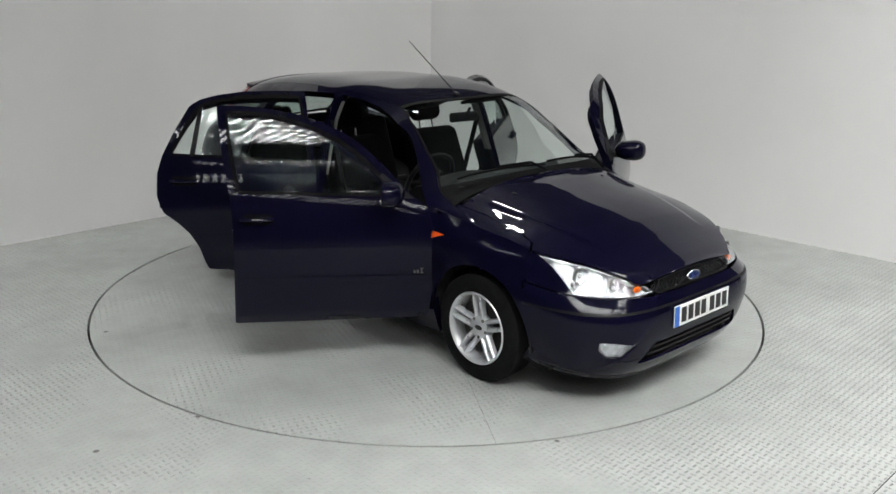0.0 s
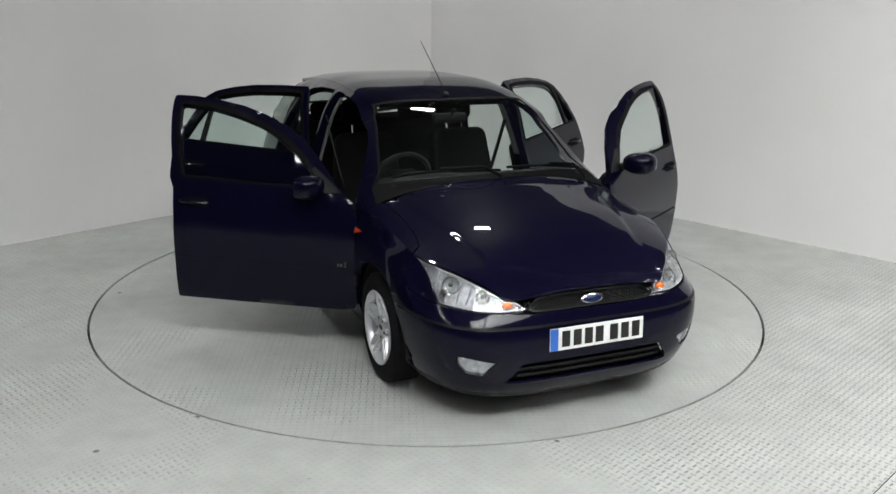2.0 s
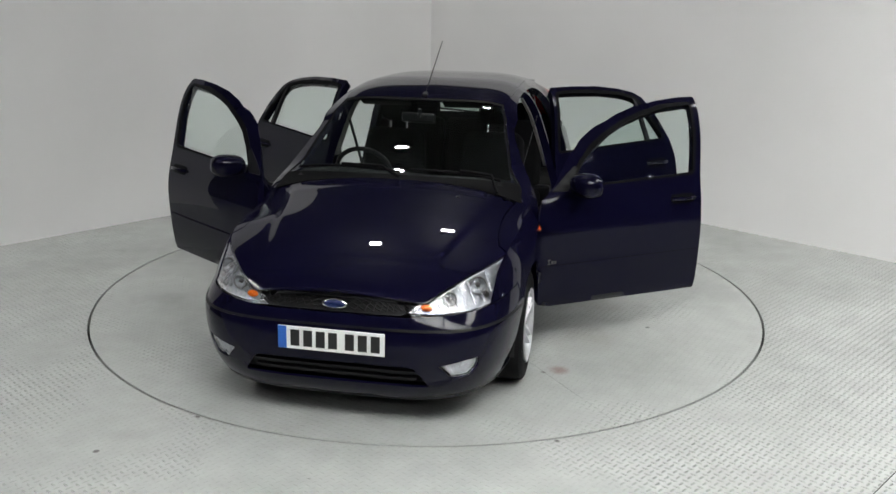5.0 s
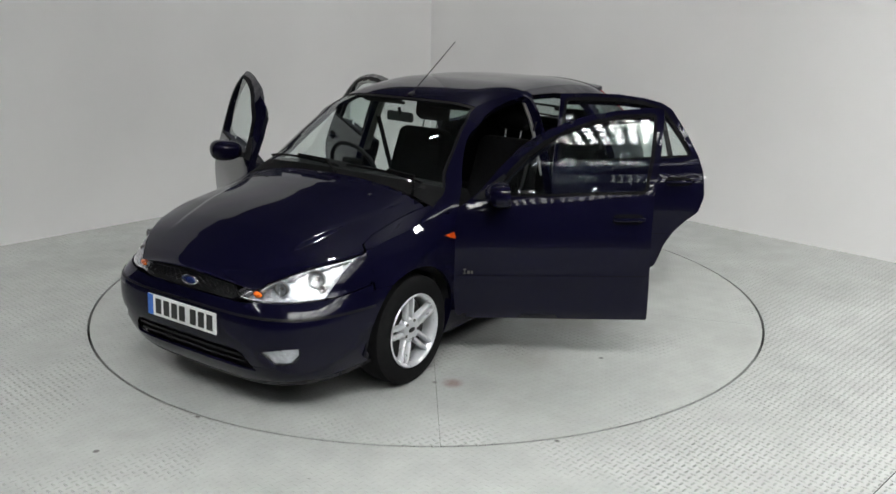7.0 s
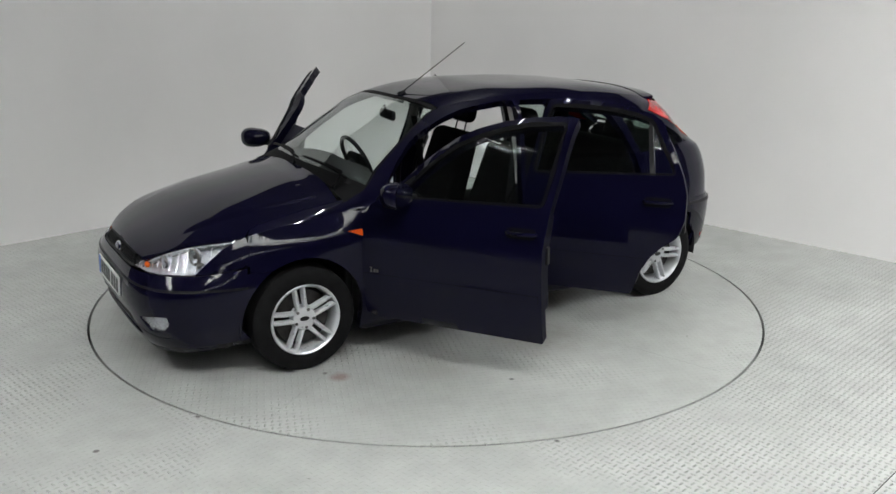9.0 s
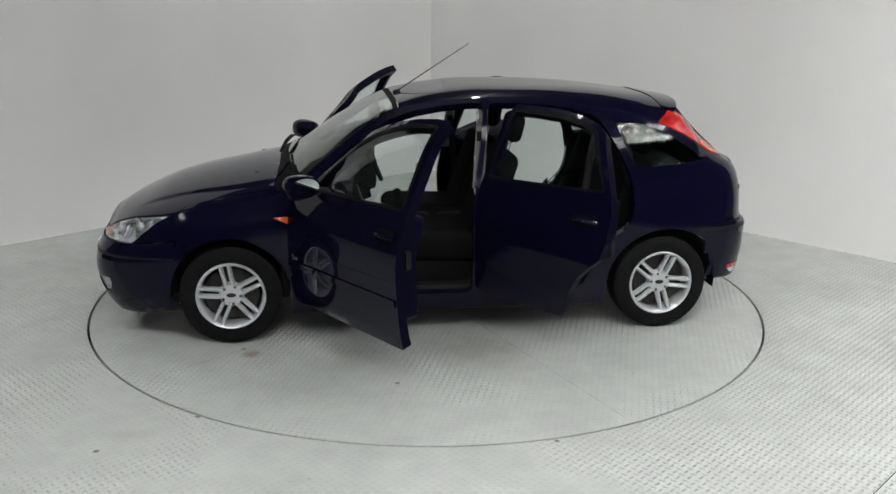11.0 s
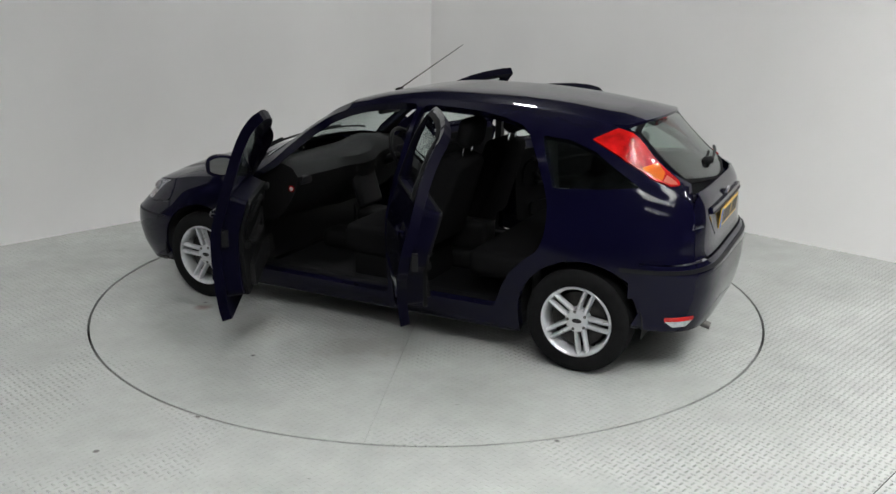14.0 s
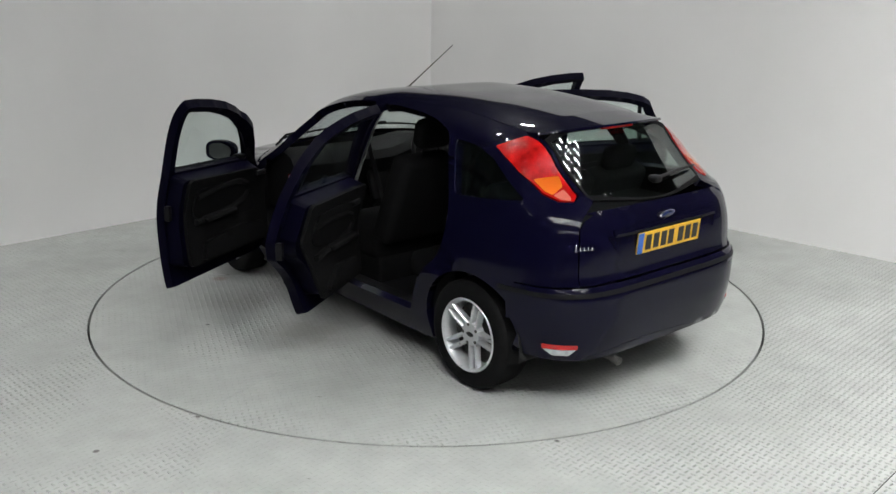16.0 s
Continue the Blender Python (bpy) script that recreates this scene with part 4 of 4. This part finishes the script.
    part("door_handle", bm, PAINT, d, "body-coloured pull handle", True)
    # rubbing strip
    lo, hi = (-0.11, 0.925) if front else (-0.90, -0.155)
    n = 14
    strip = [(x, 0.487) for x in np.linspace(lo, hi, n)] + [(x, 0.522) for x in np.linspace(hi, lo, n)]
    panel("side_moulding", strip, on_side, d, PAINT, lift=0.009, thick=0.012, mirror=mirror, step=0.04)
    if front:
        bm = bmesh.new()
        for k, (dx, dz, sx, sz) in enumerate(((0.0, 0.0, 0.018, 0.005), (0.0, 0.026, 0.018, 0.005), (0.0, 0.013, 0.006, 0.024), (-0.022, 0.008, 0.014, 0.018), (-0.04, 0.008, 0.012, 0.018))):
            x, z = 0.875 + dx, 0.512 + dz + 0.02
            rbox(bm, (x, sg * (on_side(x, z)[1] + 0.002), z), (sx, 0.003, sz), 0.001, 1)
        part("trim_badge", bm, STEEL, d)
        # mirror
        cx, cy, cz = 0.68, on_side(0.68, 0.965)[1] + 0.115, 0.985
        bm = bmesh.new()
        bmesh.ops.create_uvsphere(bm, u_segments=28, v_segments=16, radius=1)
        for v in bm.verts:
            p = v.co
            q = Vector((math.copysign(abs(p.x) ** 0.8, p.x), math.copysign(abs(p.y) ** 0.75, p.y), math.copysign(abs(p.z) ** 0.8, p.z)))
            x = q.x * 0.085 if q.x > 0 else max(q.x * 0.085, -0.035)
            v.co = (cx + x - abs(q.y + 0.2) * 0.02, sg * (cy + q.y * 0.105), cz + q.z * (0.066 + 0.008 * q.y))
        hs = part("wing_mirror", bm, PAINT, d, "body-coloured wing mirror", True)
        bm = bmesh.new()
        bmesh.ops.create_circle(bm, cap_ends=True, radius=1, segments=32, matrix=Matrix.LocRotScale((cx - 0.053, sg * cy, cz), Euler((0, radians(90), 0)), (0.052, 0.09, 1)))
        part("mirror_glass", bm, MIRROR, hs)
        bm = bmesh.new()
        rbox(bm, (cx - 0.01, sg * (cy - 0.115), cz - 0.035), (0.07, 0.10, 0.035), 0.014)
        part("mirror_foot", bm, TRIM, hs, "", True)
        tri = [(0.735, 0.935), (0.83, 0.935), (0.66, 1.06), (0.645, 1.05)]
        panel("mirror_triangle", tri, on_side, d, TRIM, lift=0.004, thick=0.06, mirror=mirror, step=0.03)
    else:
        bar = [(-0.895, 1.0), (-0.925, 1.0), (-0.872, 1.285), (-0.848, 1.293)]
        panel("window_divider", bar, on_side, d, TRIM, lift=0.003, thick=0.026, mirror=mirror, step=0.04)
    # latch plate on the shut edge
    ex = -0.125 if front else -1.1
    bm = bmesh.new()
    rbox(bm, (ex + 0.003, sg * (on_side(ex, 0.72)[1] - 0.075), 0.72), (0.030, 0.035, 0.09), 0.004)
    part("door_latch", bm, TRIM, d)


for mirror in (False, True):
    door("front_door", FRONT_DOOR, FRONT_PANE, (0.95, 0.805), 58.4, mirror, True)
    door("rear_door", REAR_DOOR, REAR_PANE, (-0.14, 0.815), 56, mirror, False)


# ---- wheels ----
def wheel(x, y, side, phase):
    hub = new("wheel")
    hub.parent = car
    hub.matrix_local = pose(x, y, HUB - 0.003, 0, 0, 0 if side > 0 else 180)
    tagged(hub, "silver five-spoke alloy wheel with black tyre")
    bm = bmesh.new()
    lathe(bm, [(0.192, -0.085), (0.215, -0.098), (0.25, -0.101), (0.28, -0.092), (0.294, -0.075), (0.297, -0.04), (0.298, 0.0), (0.297, 0.04), (0.294, 0.075), (0.28, 0.088), (0.25, 0.093), (0.215, 0.091), (0.192, 0.083), (0.188, 0.0)], 64, closed=True)
    part("tyre", bm, RUBBER, hub, "", True)
    bm = bmesh.new()
    lathe(bm, [(0.202, 0.093), (0.198, 0.099), (0.192, 0.097), (0.183, 0.086), (0.178, 0.06), (0.17, -0.06), (0.19, -0.09)], 64)
    rim = part("rim", bm, ALLOY, hub, "", True)
    # dark disc, widened over the barrel to paint shade and brake dust behind the spokes
    bm = bmesh.new()
    lathe(bm, [(0.172, -0.05), (0.170, 0.0), (0.155, 0.03), (0.05, 0.035), (0.001, 0.035)], 40)
    part("brake_disc_and_shade", bm, BRAKE, hub, "", True)
    for k in range(5):
        a = 72 * k + phase
        for s in (-1, 1):
            bm = bmesh.new()
            pts = [(0.034, 0.062 + 0.0), (0.085, 0.074), (0.14, 0.084), (0.188, 0.088)]
            rows = []
            for i, (r, h) in enumerate(pts):
                w = 0.0115 + 0.0025 * (1 - i / 3)
                off = s * (0.0205 + 0.006 * (1 - i / 3) * 0 + 0.004 * i / 3)
                rows.append([bm.verts.new((r, h + dh, off + dw)) for dw, dh in ((-w, -0.03), (-w * 0.85, -0.004), (-w * 0.4, 0.003), (w * 0.4, 0.003), (w * 0.85, -0.004), (w, -0.03))])
            for p, q in zip(rows, rows[1:]):
                for j in range(6):
                    bm.faces.new((p[j], p[(j + 1) % 6], q[(j + 1) % 6], q[j]))
            bm.faces.new(rows[0])
            bm.faces.new(rows[-1][::-1])
            bmesh.ops.rotate(bm, verts=bm.verts, matrix=Matrix.Rotation(radians(a), 3, "Y"))
            part("spoke", bm, ALLOY, hub, "", True)
    bm = bmesh.new()
    lathe(bm, [(0.075, 0.03), (0.072, 0.06), (0.062, 0.071), (0.035, 0.073), (0.001, 0.074)], 32)
    cap = part("hub_cap", bm, ALLOY, hub, "", True)
    bm = bmesh.new()
    bmesh.ops.create_uvsphere(bm, u_segments=20, v_segments=8, radius=1, matrix=Matrix.LocRotScale((0, 0.0735, 0), None, (0.028, 0.004, 0.0135)))
    part("badge", bm, INK, cap, "", True)
    for k in range(5):
        a = radians(36 + 72 * k + phase)
        bm = bmesh.new()
        lathe(bm, [(0.009, 0.05), (0.009, 0.075), (0.001, 0.076)], 8)
        bmesh.ops.translate(bm, verts=bm.verts, vec=(0.053 * math.cos(a), 0, -0.053 * math.sin(a)))
        part("wheel_bolt", bm, STEEL, hub, "", True)


for x in (WB, -WB):
    for s in (1, -1):
        wheel(x, s * 0.735, s, {(1, 1): 64, (1, -1): 56, (-1, 1): 33, (-1, -1): 20}[(1 if x > 0 else -1, s)])
        # wheel housing
        bm = bmesh.new()
        n = 20
        rows = []
        for i in range(n + 1):
            a = radians(-8 + 196 * i / n)
            rows.append([bm.verts.new((x + 0.36 * math.cos(a), s * yy, max(HUB + 0.36 * math.sin(a), 0.2))) for yy in (0.80, 0.52)])
        for p, q in zip(rows, rows[1:]):
            bm.faces.new((p[0], p[1], q[1], q[0]))
        bm.faces.new([r[1] for r in rows])
        part("wheel_housing", bm, PIT, car)

# ---- underbody and cabin ----
bm = bmesh.new()
rbox(bm, (0.0, 0, 0.195), (1.85, 1.50, 0.11), 0.02)
rbox(bm, (0.0, 0.715, 0.225), (1.86, 0.10, 0.16), 0.02)
rbox(bm, (0.0, -0.715, 0.225), (1.86, 0.10, 0.16), 0.02)
rbox(bm, (1.50, 0, 0.20), (1.0, 1.04, 0.08), 0.02)
rbox(bm, (-1.32, 0, 0.26), (0.76, 1.0, 0.08), 0.02)
part("floor_pan", bm, TRIM, car)
bm = bmesh.new()
rbox(bm, (1.0, 0, 0.55), (0.06, 1.46, 0.62), 0.02)
part("bulkhead", bm, TRIM, car)
bm = bmesh.new()
rbox(bm, (-1.02, 0, 0.43), (0.06, 1.40, 0.30), 0.02)
part("rear_bulkhead", bm, TRIM, car)
bm = bmesh.new()
rbox(bm, (0.0, 0, 0.31), (1.7, 0.24, 0.14), 0.05)
tunnel = part("centre_tunnel", bm, PLASTIC, car, "", True)
bm = bmesh.new()
rbox(bm, (0.30, 0, 0.46), (0.55, 0.20, 0.22), 0.05)
rbox(bm, (-0.22, 0, 0.47), (0.42, 0.17, 0.20), 0.04)
tube(bm, [(0.30, 0, 0.55), (0.27, 0, 0.68)], 0.010, 8)
rbox(bm, (0.265, 0, 0.71), (0.05, 0.05, 0.07), 0.02)
part("gear_console", bm, PLASTIC, tunnel, "", True)
bm = bmesh.new()
rbox(bm, (-1.45, 0, 0.88), (0.62, 1.16, 0.03), 0.01)
part("parcel_shelf", bm, CLOTH, car, "", True)
# cowl under the windscreen
bm = bmesh.new()
rbox(bm, (1.01, 0, 0.885), (0.13, 1.32, 0.05), 0.02)
part("cowl", bm, SEAL, car, "", True)

# tailpipe
bm = bmesh.new()
tube(bm, [(-1.6, 0.36, 0.25), (-1.88, 0.36, 0.25), (-1.945, 0.36, 0.235)], 0.022, 12)
part("tailpipe", bm, STEEL, car, "", True)


def dashboard():
    bm = bmesh.new()
    prof = [(0.98, 0.86), (0.95, 0.925), (0.84, 0.965), (0.70, 0.965), (0.60, 0.935), (0.56, 0.88), (0.58, 0.78), (0.66, 0.66), (0.74, 0.58), (0.92, 0.55)]
    rows = []
    for k in range(17):
        y = -0.70 + 1.40 * k / 16
        hump = 0.035 * math.exp(-((y + 0.36) / 0.2) ** 2)
        mid = -0.05 * math.exp(-(y / 0.16) ** 4)
        rows.append([bm.verts.new((x + (mid if 3 < i < 9 else 0) + (0.05 * (abs(y) / 0.7) ** 3 if i > 2 else 0), y, z + (hump if 1 < i < 6 else 0))) for i, (x, z) in enumerate(prof)])
    n = len(prof)
    for p, q in zip(rows, rows[1:]):
        for j in range(n):
            bm.faces.new((p[j], p[(j + 1) % n], q[(j + 1) % n], q[j]))
    bm.faces.new(rows[0])
    bm.faces.new(rows[-1][::-1])
    d = part("dashboard", bm, PLASTIC, car, "dark grey moulded dashboard", True)
    bm = bmesh.new()
    rbox(bm, (0.55, 0, 0.74), (0.06, 0.27, 0.34), 0.03, turn=(0, 18, 0))
    con = part("centre_console", bm, TRIM, d, "", True)
    for z, y in ((0.66, -0.08), (0.66, 0.0), (0.66, 0.08)):
        bm = bmesh.new()
        lathe(bm, [(0.022, 0.0), (0.02, 0.02), (0.001, 0.022)], 16)
        bmesh.ops.transform(bm, matrix=pose(0.545, y, z, 0, 0, 90), verts=bm.verts)
        part("heater_knob", bm, STEEL, con, "", True)
    for y in (-0.62, -0.08, 0.08, 0.62):
        bm = bmesh.new()
        rbox(bm, (0.575 + (0.03 if abs(y) > 0.5 else -0.03), y, 0.855), (0.03, 0.11, 0.06), 0.02)
        part("air_vent", bm, TRIM, d, "", True)
    # round warning sticker on the dashboard's end
    bm = bmesh.new()
    lathe(bm, [(0.021, 0), (0.021, 0.002), (0.001, 0.002)], 20)
    bmesh.ops.transform(bm, matrix=pose(0.66, 0.701, 0.80), verts=bm.verts)
    st = part("warning_sticker", bm, RED, d, "round red and white warning sticker")
    bm = bmesh.new()
    lathe(bm, [(0.013, 0.001), (0.013, 0.0035), (0.001, 0.0035)], 16)
    bmesh.ops.transform(bm, matrix=pose(0.66, 0.701, 0.80), verts=bm.verts)
    part("sticker_face", bm, WHITE_PLATE, st)
    # steering wheel, on the car's right
    c = pose(0.42, -0.36, 0.90, 0, -66, 0)
    bm = bmesh.new()
    tube(bm, [(0.18 * math.cos(2 * math.pi * i / 40), 0.18 * math.sin(2 * math.pi * i / 40), 0) for i in range(41)], 0.015, 8, False)
    bmesh.ops.transform(bm, matrix=c, verts=bm.verts)
    w = part("steering_wheel", bm, TRIM, car, "black steering wheel", True)
    bm = bmesh.new()
    rbox(bm, (0, 0, 0.0), (0.13, 0.17, 0.05), 0.024)
    for a in (90, -90, 180):
        rbox(bm, (0.11 * math.cos(radians(a)), 0.11 * math.sin(radians(a)), -0.005), (0.13, 0.035, 0.02), 0.008, turn=(0, 0, a))
    bmesh.ops.transform(bm, matrix=c, verts=bm.verts)
    part("wheel_centre", bm, PLASTIC, w, "", True)
    bm = bmesh.new()
    tube(bm, [c @ Vector((0, 0, -0.02)), c @ Vector((0, 0, -0.22))], 0.035, 12)
    part("steering_column", bm, TRIM, w, "", True)


dashboard()


def seat(y):
    s = new("front_seat")
    s.parent = car
    s.matrix_local = pose(0.03, y, 0.305)
    tagged(s, "charcoal cloth front seat with headrest")
    bm = bmesh.new()

    def dish(v):
        return Vector((v.x, v.y, v.z + (0.03 * (abs(v.y) / 0.25) ** 2 if v.z > 0 else 0) + 0.03 * v.x))
    rbox(bm, (0.03, 0, 0.18), (0.56, 0.52, 0.19), 0.07, 4, squash=dish)
    part("cushion", bm, CLOTH, s, "", True)
    bm = bmesh.new()

    def wings(v):
        k = v.z / 0.31
        w = 1 - 0.30 * max(k, 0) ** 2
        return Vector((v.x + (0.035 * (abs(v.y) / 0.25) ** 2 if v.x > 0 else 0), v.y * w, v.z))
    rbox(bm, (-0.335, 0, 0.485), (0.14, 0.50, 0.58), 0.055, 4, turn=(0, -18, 0), squash=wings)
    part("backrest", bm, CLOTH, s, "", True)
    bm = bmesh.new()
    rbox(bm, (-0.468, 0, 0.905), (0.10, 0.27, 0.185), 0.045, 4, turn=(0, -12, 0), squash=lambda v: Vector((v.x, v.y * (1 - 0.18 * (v.z / 0.09) ** 2), v.z)))
    hr = part("headrest", bm, CLOTH, s, "", True)
    for dy in (-0.06, 0.06):
        bm = bmesh.new()
        tube(bm, [(-0.425, dy, 0.73), (-0.462, dy, 0.86)], 0.006, 8)
        part("headrest_post", bm, CHROME, hr)
    bm = bmesh.new()
    rbox(bm, (0.0, 0, 0.02), (0.48, 0.46, 0.20), 0.02)
    part("seat_base", bm, PLASTIC, s, "", True)


seat(0.355)
seat(-0.355)

bench = new("rear_bench")
bench.parent = car
bench.matrix_local = pose(-0.82, 0, 0.28)
tagged(bench, "charcoal cloth rear bench with headrests")
bm = bmesh.new()
rbox(bm, (0.02, 0, 0.19), (0.52, 1.26, 0.17), 0.06, 4)
part("cushion", bm, CLOTH, bench, "", True)
for y, w in ((0.22, 0.78), (-0.41, 0.46)):
    bm = bmesh.new()
    rbox(bm, (-0.32, y, 0.49), (0.14, w, 0.58), 0.05, 4, turn=(0, -20, 0))
    part("backrest", bm, CLOTH, bench, "", True)
for y in (0.36, -0.36):
    bm = bmesh.new()
    rbox(bm, (-0.455, y, 0.83), (0.09, 0.25, 0.14), 0.04, 4, turn=(0, -14, 0))
    part("headrest", bm, CLOTH, bench, "", True)

# pillar linings, belts and washer jets
for s in (-1, 1):
    for x0, x1, w in ((-0.155, -0.20, 0.07), (-1.12, -1.02, 0.08)):
        a, b = on_side(x0, 0.90), on_side(x1, 1.34)
        bm = bmesh.new()
        rows = []
        for f in (0.0, 0.25, 0.5, 0.75, 1.0):
            x, z = x0 + (x1 - x0) * f, 0.90 + 0.44 * f
            y = on_side(x, z)[1] - 0.056
            rows.append([bm.verts.new((x + dx, s * (y - dy), z)) for dx, dy in ((-w / 2, 0), (-w / 4, 0.02), (w / 4, 0.02), (w / 2, 0))])
        for p, q in zip(rows, rows[1:]):
            for j in range(4):
                bm.faces.new((p[j], p[(j + 1) % 4], q[(j + 1) % 4], q[j]))
        bm.faces.new(rows[0])
        bm.faces.new(rows[-1][::-1])
        part("pillar_lining", bm, PILLAR if w < 0.075 else PLASTIC, car, "", True)
    bm = bmesh.new()
    y = on_side(-0.2, 1.25)[1]
    rbox(bm, (-0.195, s * (y - 0.085), 0.93), (0.045, 0.006, 0.62), 0.002, 1, turn=(s * -14, 4, 0))
    part("seat_belt", bm, TRIM, car)
    bm = bmesh.new()
    q = on_top(nose_station(84), s * 0.42)
    rbox(bm, (q[0], q[1], q[2] + 0.004), (0.03, 0.022, 0.014), 0.005, 2)
    part("washer_jet", bm, TRIM, car, "", True)

# rear-view mirror, aerial, wipers
bm = bmesh.new()
rbox(bm, (0.36, -0.02, 1.255), (0.035, 0.22, 0.062), 0.016, turn=(0, 0, -6))
tube(bm, [(0.395, 0, 1.315), (0.375, -0.01, 1.265)], 0.01, 8)
part("rear_view_mirror", bm, TRIM, car, "", True)
for s in (-1, 1):
    bm = bmesh.new()
    rbox(bm, (0.24, s * 0.27, 1.335), (0.02, 0.32, 0.11), 0.008, turn=(0, 68, 0))
    part("sun_visor", bm, PLASTIC, car, "", True)
bm = bmesh.new()
tube(bm, [(0.272, 0, 1.385), (0.24, 0, 1.412), (-0.200, 0.006, 1.70)], [0.009, 0.004, 0.0022], 8)
aerial = part("aerial", bm, TRIM, car, "thin black roof aerial")
bm = bmesh.new()
rbox(bm, (0.270, 0, 1.392), (0.05, 0.035, 0.022), 0.008, turn=(0, 18, 0))
part("aerial_base", bm, TRIM, aerial, "", True)


def wiper(y0, y1, x0, x1):
    bm = bmesh.new()
    pts = []
    for k in range(9):
        f = k / 8
        X = x0 + (x1 - x0) * f
        t = y0 + (y1 - y0) * f
        p = Vector(on_top(X, t))
        pts.append(p + Vector((0.02, 0, 0.028)))
    tube(bm, pts, 0.0075, 6)
    a = Vector(on_top(1.02, y0 * 1.02)) + Vector((0.01, 0, 0.01))
    tube(bm, [a, pts[1] + Vector((0, 0, 0.018)), pts[4] + Vector((0, 0, 0.012))], 0.009, 6)
    part("wiper", bm, SEAL, car, "", True)


wiper(0.02, -0.60, 0.985, 0.90)
wiper(0.60, 0.06, 0.93, 0.965)
bm = bmesh.new()
p0, p1 = Vector(on_top(-1.80, -0.05)), Vector(on_top(-1.74, -0.50))
tube(bm, [p0 + Vector((-0.03, 0, 0.02)), (p0 + p1) / 2 + Vector((-0.035, 0, 0.03)), p1 + Vector((-0.02, 0, 0.02))], 0.009, 6)
rbox(bm, p0 + Vector((-0.01, 0, 0.01)), (0.06, 0.06, 0.04), 0.015)
part("rear_wiper", bm, TRIM, car, "", True)
# model script on the tailgate, drawn as plain strokes
bm = bmesh.new()
for k, (dy, h) in enumerate(((0, 0.034), (0.022, 0.018), (0.042, 0.018), (0.062, 0.018), (0.080, 0.018))):
    d = 25.5 - dy * 100
    p = on_tail(d, 0.853)
    rbox(bm, (p[0] - 0.003, p[1], p[2] + (0.006 if k == 0 else 0)), (0.004, 0.004, h), 0.001, 1, turn=(0, 0, -22))
    rbox(bm, (p[0] - 0.003, p[1] - 0.006, p[2] - 0.006), (0.004, 0.016, 0.003), 0.001, 1, turn=(0, 0, -22))
part("tailgate_script", bm, CHROME, car)


# ---- the turn ----
TURN = [(0.0, -47.7), (0.25, -48.9), (0.5, -51.1), (1.0, -56.4), (1.5, -62.05), (2.0, -67.85), (2.5, -73.65), (3.0, -79.45), (3.5, -85.3), (4.0, -91.2), (5.0, -102.9), (6.0, -114.7), (6.5, -120.6), (7.0, -126.45),
        (7.5, -132.2), (8.0, -137.95), (8.5, -143.8), (9.0, -149.7), (10.0, -161.4), (11.0, -173.0), (11.5, -178.9), (12.0, -184.7), (12.5, -190.5), (13.0, -196.3), (13.5, -202.05), (14.0, -207.7), (14.5, -213.35),
        (15.0, -219.05), (15.5, -224.85), (16.0, -230.7)]


def motions():
    walk(car, [(t, pose(0, 0, 0, 0, 0, a) @ pose(-0.042, 0.017, 0)) for t, a in TURN])
    walk(turntable, [(t, pose(0, 0, 0, 0, 0, a)) for t, a in TURN])


motions()
